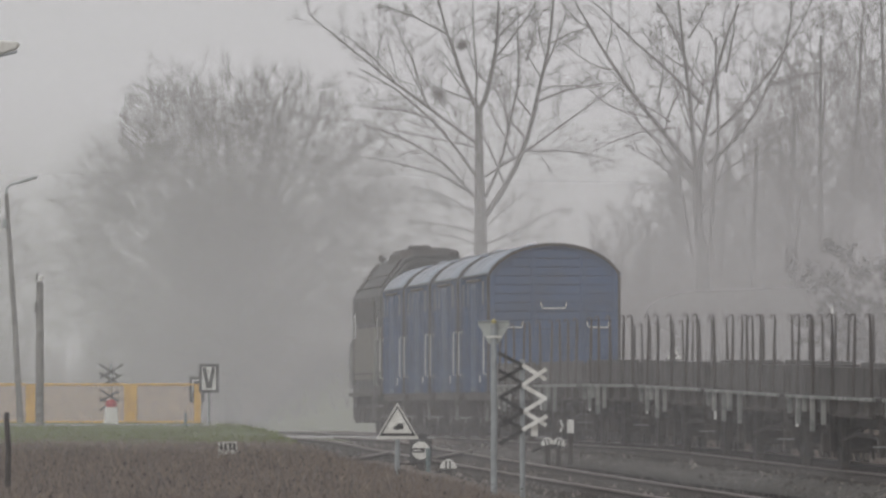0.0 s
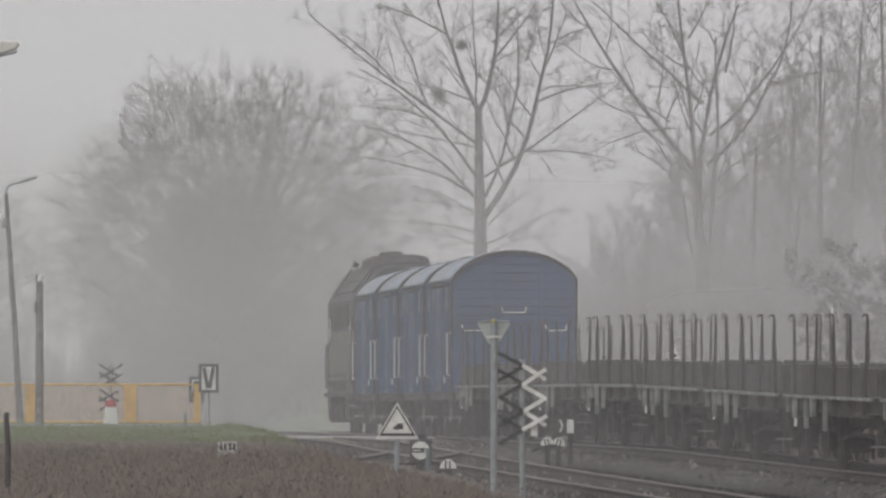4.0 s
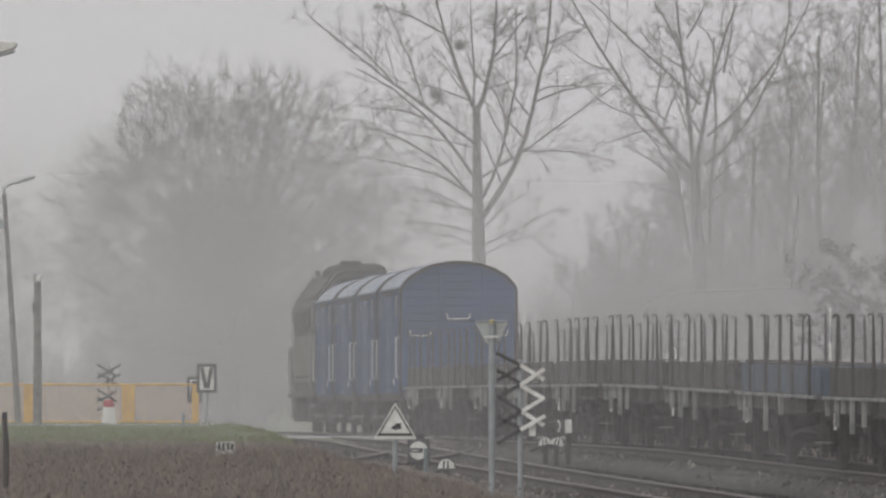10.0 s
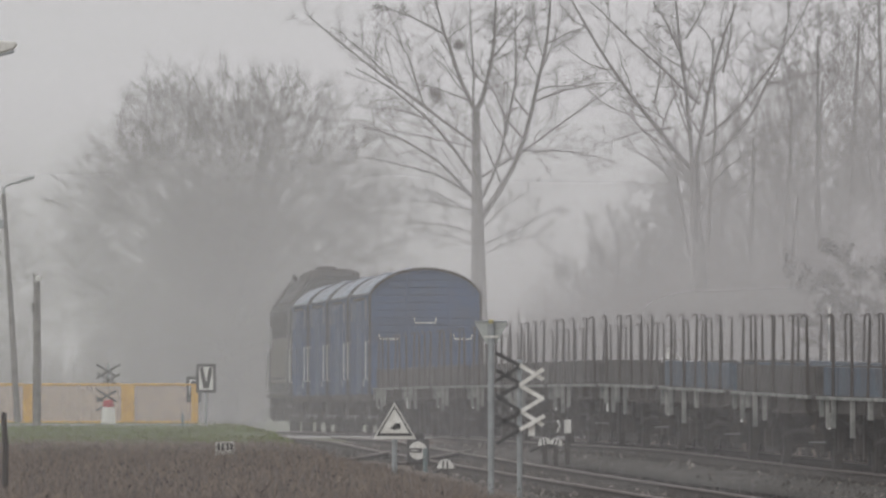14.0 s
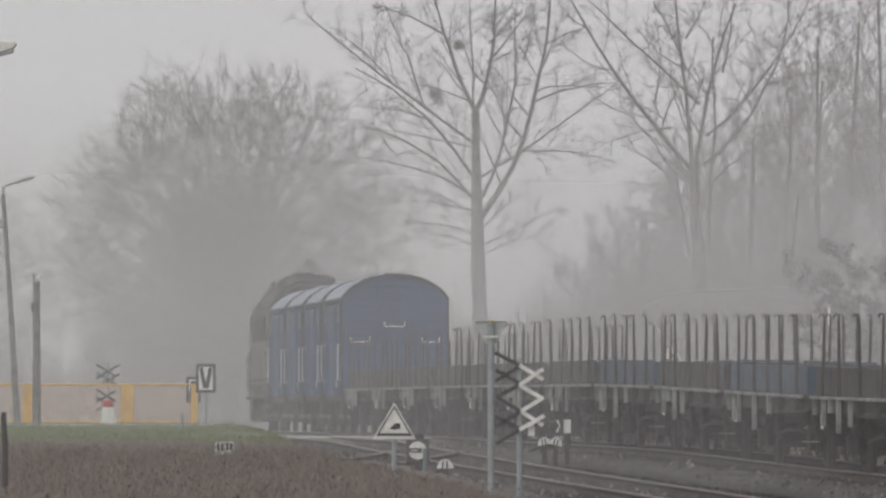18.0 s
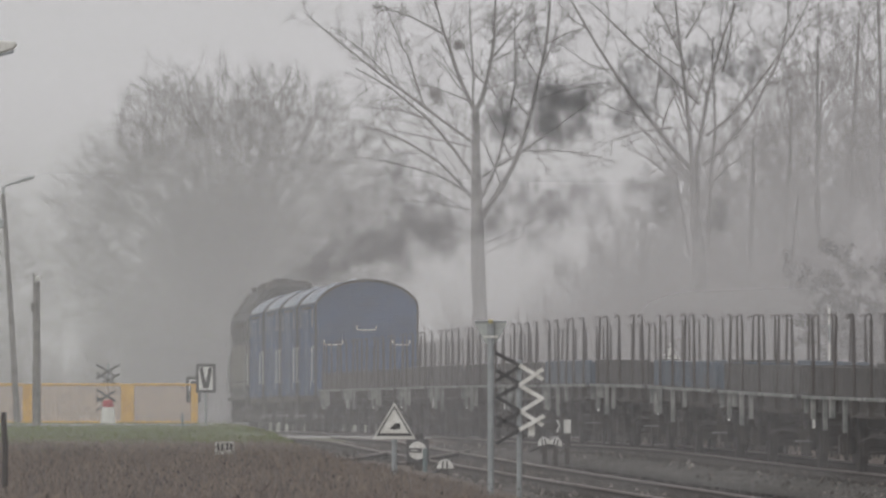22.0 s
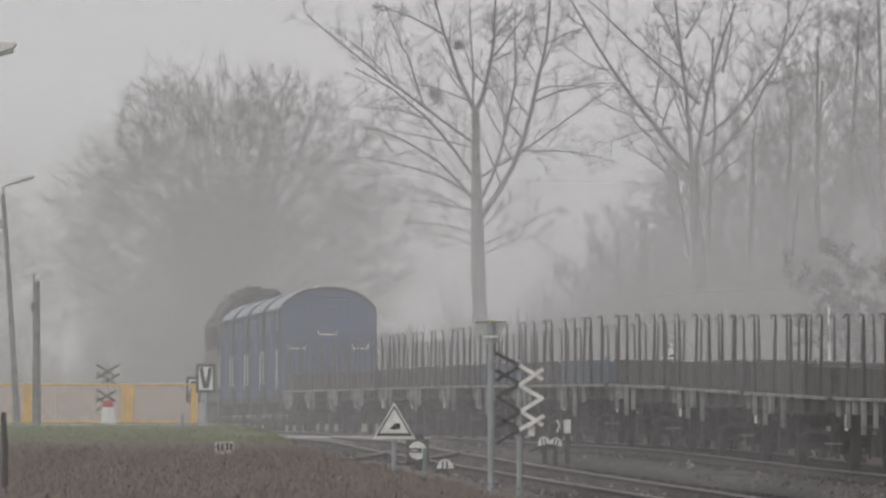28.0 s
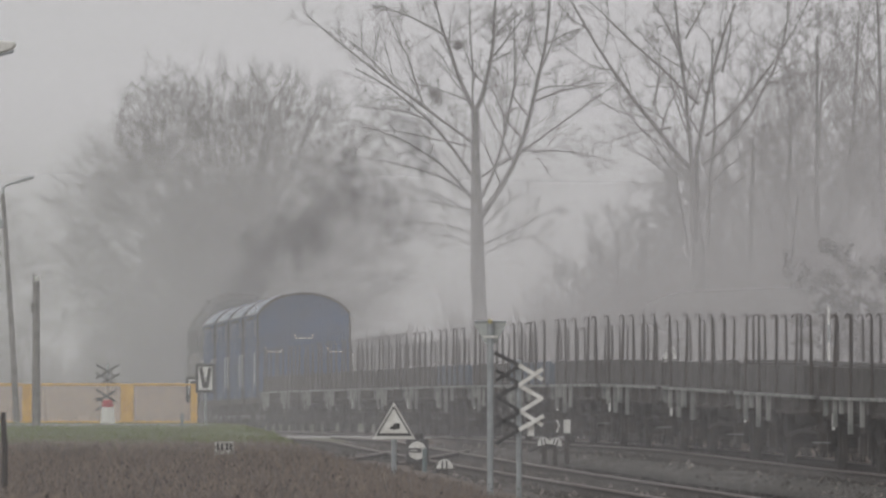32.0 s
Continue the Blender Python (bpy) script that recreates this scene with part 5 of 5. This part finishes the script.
def build_grass():
    def rough(rng, n):
        y = rng.uniform(108, 226, n)
        x = bank_x(y) - 0.9 - np.abs(rng.normal(0, 0.05, n)) - rng.random(n) ** 1.1 * (y * 0.045 + 1.5)
        return x, y
    blades("dry_grass", 1, 95000, rough, 0.05, 0.16, 0.0035, DRYGRASS, "rough dry brown winter grass")
    def tall(rng, n):
        y = rng.uniform(108, 215, n)
        x = bank_x(y) - 1.4 - rng.random(n) * (y * 0.045 + 1.0)
        return x, y
    blades("dry_weed_stalks", 2, 5000, tall, 0.12, 0.28, 0.004, BRUSH, "dead dark weed stalks in the grass", 0.15)
    rng = np.random.default_rng(29)
    x, y = tall(rng, 1500)
    top = ground_z(x, y) + rng.uniform(0.08, 0.3, 1500)
    size = rng.uniform(0.006, 0.015, 1500)
    tet = np.array([(1, 0, -0.6), (-0.5, 0.87, -0.6), (-0.5, -0.87, -0.6), (0, 0, 1.1)])
    v = np.stack([x, y, top], -1)[:, None] + (tet[None] + rng.normal(0, 0.2, (1500, 4, 3))) * size[:, None, None]
    f = np.array([(0, 2, 1), (0, 1, 3), (1, 2, 3), (2, 0, 3)])[None] + 4 * np.arange(1500)[:, None, None]
    solid("weed_heads", raw_mesh("weed_heads", v.reshape(-1, 3), f.reshape(-1, 3), SCRUB), None, "dark dead seed heads among dry grass", "weeds", "stuff")
    def green(rng, n):
        y = rng.uniform(205, 340, n)
        x = bank_x(y) - 1.7 - rng.random(n) * 13
        return x, y
    blades("green_grass", 3, 45000, green, 0.03, 0.09, 0.010, GREENGRASS, "short green grass on the low bank")
    def tuft(rng, n):
        return rng.uniform(-3.95, -3.1, n), rng.uniform(193, 199.6, n)
    blades("grass_tuft", 5, 700, tuft, 0.05, 0.11, 0.004, DRYGRASS, "tuft of dry grass before the stone")
    def verge(rng, n):
        y = rng.uniform(120, 300, n)
        lo, hi = siding_x(y) + 1.9, main_x(y) - 2.2
        x = lo + (hi - lo) * rng.random(n)
        return x, y
    rng = np.random.default_rng(17)
    n = 24000
    x, y = verge(rng, n)
    y = 150 + (y - 120) * 0.62
    lo, hi = siding_x(y) + 1.5, main_x(y) - 1.9
    x = lo + (hi - lo) * rng.random(n)
    size = rng.uniform(0.03, 0.08, n) * rng.choice([0.7, 1.0, 1.5], n)
    tet = np.array([(1, 0, -0.5), (-0.5, 0.87, -0.5), (-0.5, -0.87, -0.5), (0.1, 0.1, 0.8)])
    v = np.stack([x, y, ground_z(x, y) + 0.03], -1)[:, None] + (tet[None] + rng.normal(0, 0.25, (n, 4, 3))) * size[:, None, None]
    f = np.array([(0, 2, 1), (0, 1, 3), (1, 2, 3), (2, 0, 3)])[None] + 4 * np.arange(n)[:, None, None]
    solid("loose_gravel", raw_mesh("loose_gravel", v.reshape(-1, 3), f.reshape(-1, 3), STONE), None, "loose pale and dark gravel between the tracks", "gravel", "stuff")
    blades("verge_grass", 4, 12000, verge, 0.03, 0.10, 0.008, DRYGRASS, "thin dry grass between the tracks")


# ---- the mist, in standing layers one behind the other ----
MIST = ((112, 0.095), (207, 0.075), (250, 0.065), (290, 0.06), (330, 0.055), (372, 0.06), (440, 0.17), (464, 0.25), (500, 0.13), (664, 0.36), (700, 0.62))


def build_mist():
    for n, (y, a) in enumerate(MIST):
        m = vapour("mist", a * 1.1, (0.90, 0.895, 0.91), 1.0 + y * 0.006, 5 + y * 0.02, 0.14, 0.02 + 5.0 / y, 0.62 if 430 < y < 600 else 0.08)
        half = y * 0.12 + 30
        v = np.array([(-1.7 * half, y, -0.6), (1.7 * half, y, -0.6), (0, y, 110.0)])
        solid("mist_layer", raw_mesh("mist_layer", v, np.array([(0, 1, 2)]), m), m, "thin drifting layer of grey mist", "mist", "stuff")


# ---- smoke ----
def smoke_puff(seed, r, n):
    rng = np.random.default_rng(seed)
    c = rng.normal(0, r * 0.5, (n, 3))
    c *= np.minimum(1, 1.15 * r / np.maximum(np.linalg.norm(c, axis=1, keepdims=True), 1e-6))
    ring = 7
    a = np.arange(ring) * 2 * np.pi / ring
    u = unit(rng.normal(0, 1, (n, 3)) * np.array([1, 0.35, 1]))
    w = unit(np.cross(u, rng.normal(0, 0.3, (n, 3)) + np.array([0, 1, 0])))
    s = r * rng.uniform(0.22, 0.55, n)
    k = s[:, None] * rng.uniform(0.75, 1.15, (n, ring))
    v = c[:, None] + k[..., None] * (np.cos(a)[None, :, None] * u[:, None] + np.sin(a)[None, :, None] * w[:, None])
    return raw_mesh("smoke_puff", v.reshape(-1, 3), np.arange(n * ring).reshape(n, ring), SMOKE)


# ---- the train's run ----
def rear_y(t):
    """Where the back of the last covered wagon stands."""
    return REAR[0] + REAR[1] * t + REAR[2] * t * t


RUN_Y = np.arange(-40.0, 640.0, 0.5)
RUN_S = np.concatenate([[0], np.cumsum(np.hypot(np.diff(RUN_Y), np.diff(main_x(RUN_Y))))])


def on_track(t, ahead):
    """The pose of a vehicle whose middle is that far ahead of the back of the last covered wagon."""
    s = np.interp(rear_y(t), RUN_Y, RUN_S) + ahead
    y = float(np.interp(s, RUN_S, RUN_Y))
    slope = float(main_x(y + 3) - main_x(y - 3)) / 6
    rise = float(main_z(y + 4) - main_z(y - 4)) / 8
    return pose(float(main_x(y)), y, float(main_z(y)), math.degrees(math.atan(rise)), 0, math.degrees(math.atan(-slope)))


build_ground()
build_track("main railway track of rusty rails on dark ballast", main_x, main_z, 60, 560)
build_track("siding track with worn rails on dark ballast", siding_x, siding_z, 130, 410)
build_track("overgrown spur track leaving the siding", spur_x, lambda y: siding_z(y) + 0.01, 238, 262, False, 0)
build_road()

LOCOMOTIVE = locomotive()
TRAIN = [(LOCOMOTIVE, 4 * VAN_L + LOCO_L / 2 + 0.2)]
first = van("blue covered wagon with arched grey roof and white handrails")
for k in range(4):
    TRAIN.append((first if k == 0 else copy_thing(first, pose(0, 0, 0)), (k + 0.5) * VAN_L))
brown = flat_wagon(BOARD, "dark flat wagon with hooked stakes and low weathered side boards")
brown_b = flat_wagon(BOARD, "dark flat wagon with hooked leaning stakes and low side boards", 1)
blue_flat = flat_wagon(BLUE_DIM, "flat wagon with hooked stakes and faded blue side boards", 2)
used = set()
for k in range(17):
    src = blue_flat if k in (7, 9) else brown_b if k in (1, 4, 6, 11, 12, 15) else brown
    ob = src if src not in used else copy_thing(src, pose(0, 0, 0))
    used.add(src)
    TRAIN.append((ob, -(k + 0.5) * FLAT_L))

build_lineside()
build_lamps()
build_barrier()
build_trees()
brush("wood_undergrowth", 61, 1, 22, 478, 520, 4200, lambda x: 5.0 + 2.6 * smooth_step(2, 9, x), "leafless undergrowth at the foot of the wood", 0.017)
brush("bank_brush", 62, -10.5, 2.5, 505, 545, 2800, lambda x: 0.45 + 0.6 * smooth_step(-9.5, -3.0, x), "dark leafless brush on the bank behind the track", 0.026, SCRUB)
# extra stems, added to dull the bright mist between the low branches
brush("far_gap_stems", 65, -22, -1, 575, 610, 1300, lambda x: 5.2 + 0 * x, "faint leafless stems added behind the rounded tree against bright gaps", 0.026)
brush("far_brush", 63, -30, -9, 560, 600, 800, lambda x: 2.2 + 0 * x, "faint leafless brush behind the crossing", 0.014)
# scrub added in a dark colour so the gaps under the train look dark
brush("trackside_scrub", 64, 3.0, 14, 150, 330, 2300, lambda x: 0.75 + 0 * x, "low scrub coloured dark for the gaps under the wagons", 0.024, SCRUB)
brush("trackside_scrub", 66, 3.0, 14, 326, 400, 1800, lambda x: 0.95 + 0 * x, "low scrub added beyond the crossing to darken gaps under wagons", 0.028, SCRUB)
leafy_shrub()
build_grass()
build_mist()

PUFFS = []
puff_rng = np.random.default_rng(99)
# birth, density (0 thin, 1 dense), first lift, steady lift and drift in metres a second
SMOKE_BIRTHS = [(17.9 + 0.11 * k, 0, 0.5, 0.9, 2.9) for k in range(10)] + [(18.85 + 0.04 * k, 1, 2.3, 1.4, 3.2) for k in range(26)]
SMOKE_BIRTHS += [(19.88 + 0.036 * k, 0, 1.3, 0.35, 2.9) for k in range(38)] + [(21.26 + 0.14 * k, 0, 0.9, 0.5, 2.1) for k in range(4)]
SMOKE_BIRTHS += [(28.5 + 0.1 * k, 0, 1.0, 1.1, 1.45) for k in range(35)]
puff_kinds = [smoke_puff(200 + k, (0.36, 0.48, 0.6)[k], (64, 76, 88)[k]) for k in range(3)] + [smoke_puff(231 + k, (0.6, 0.8)[k], (28, 34)[k]) for k in range(2)]
for n, (born, dense, *_) in enumerate(SMOKE_BIRTHS):
    ob = new("smoke_puff", puff_kinds[int(puff_rng.integers(0, 3)) if dense else 3 + n % 2])
    tagged(ob, "translucent dark puff of diesel smoke above the locomotive", "smoke", "smoke puffs")
    PUFFS.append((ob, SMOKE_BIRTHS[n], puff_rng.normal(0, 1, 3), puff_rng.uniform(0, 360)))


def motions():
    """Keys of all that moves: the train's vehicles, their wheels, and the smoke."""
    times = [32.0 * k / 16 for k in range(17)]
    for ob, ahead in TRAIN:
        walk(ob, [(t, on_track(t, ahead)) for t in times])
    stack = lambda t: on_track(t, TRAIN[0][1] - 0.4).translation
    for ob, (born, dense, jet, lift, wind), odd, spin in PUFFS:
        rows = [(t, pose(*(stack(t) + Vector((0, 0, 2.9))), 0, 0, spin)) for t in np.arange(0, born - 0.3, 2.0)]
        rows.append((born - 0.25, pose(*(stack(born - 0.25) + Vector((0, 0, 2.9))), 0, 0, spin)))
        p0 = stack(born) + Vector((0, 0, 4.6))
        rows.append((born, pose(*p0, 0, 0, spin)))
        t = 0.25
        while born + t < 34:
            loose = 0.04 * t * t if dense else 0.2 * t if born > 25 else 0.4 * min(t, 4.0) ** 2.2
            rise = jet * (1 + 0.12 * odd[1]) * (1 - math.exp(-t * 2)) + lift * (1 + 0.14 * odd[2]) * t + loose * (0.2 + 0.6 * abs(odd[2]) if born < 25 else 0.8 * odd[2])
            drift = wind * (1 + 0.1 * odd[0]) * t * (1 - 0.35 * math.exp(-t * 2)) + 0.12 * t * t * (born < 25) + loose * (1.3 + odd[0] if born < 25 else odd[0])
            rows.append((born + t, pose(p0.x + drift, p0.y + 0.3 * odd[1] * t, p0.z + rise, 0, 0, spin + 6 * odd[1] * t)))
            t += 0.25 if t < 1 else 1.0
        walk(ob, rows)
    # wheels roll without slipping
    ticks = [32.0 * k / 192 for k in range(193)]
    run = [float(np.interp(rear_y(t), RUN_Y, RUN_S)) for t in ticks]
    for ob, ahead in TRAIN:
        for ax in ob.children:
            if ax.name.startswith("axle") and not ax.name.startswith("axle_guard"):
                r, y = ax.location.z, ax.location.y
                walk(ax, [(t, pose(0, y, r, -math.degrees((s - run[0]) / r), 0, 0)) for t, s in zip(ticks, run)])


motions()
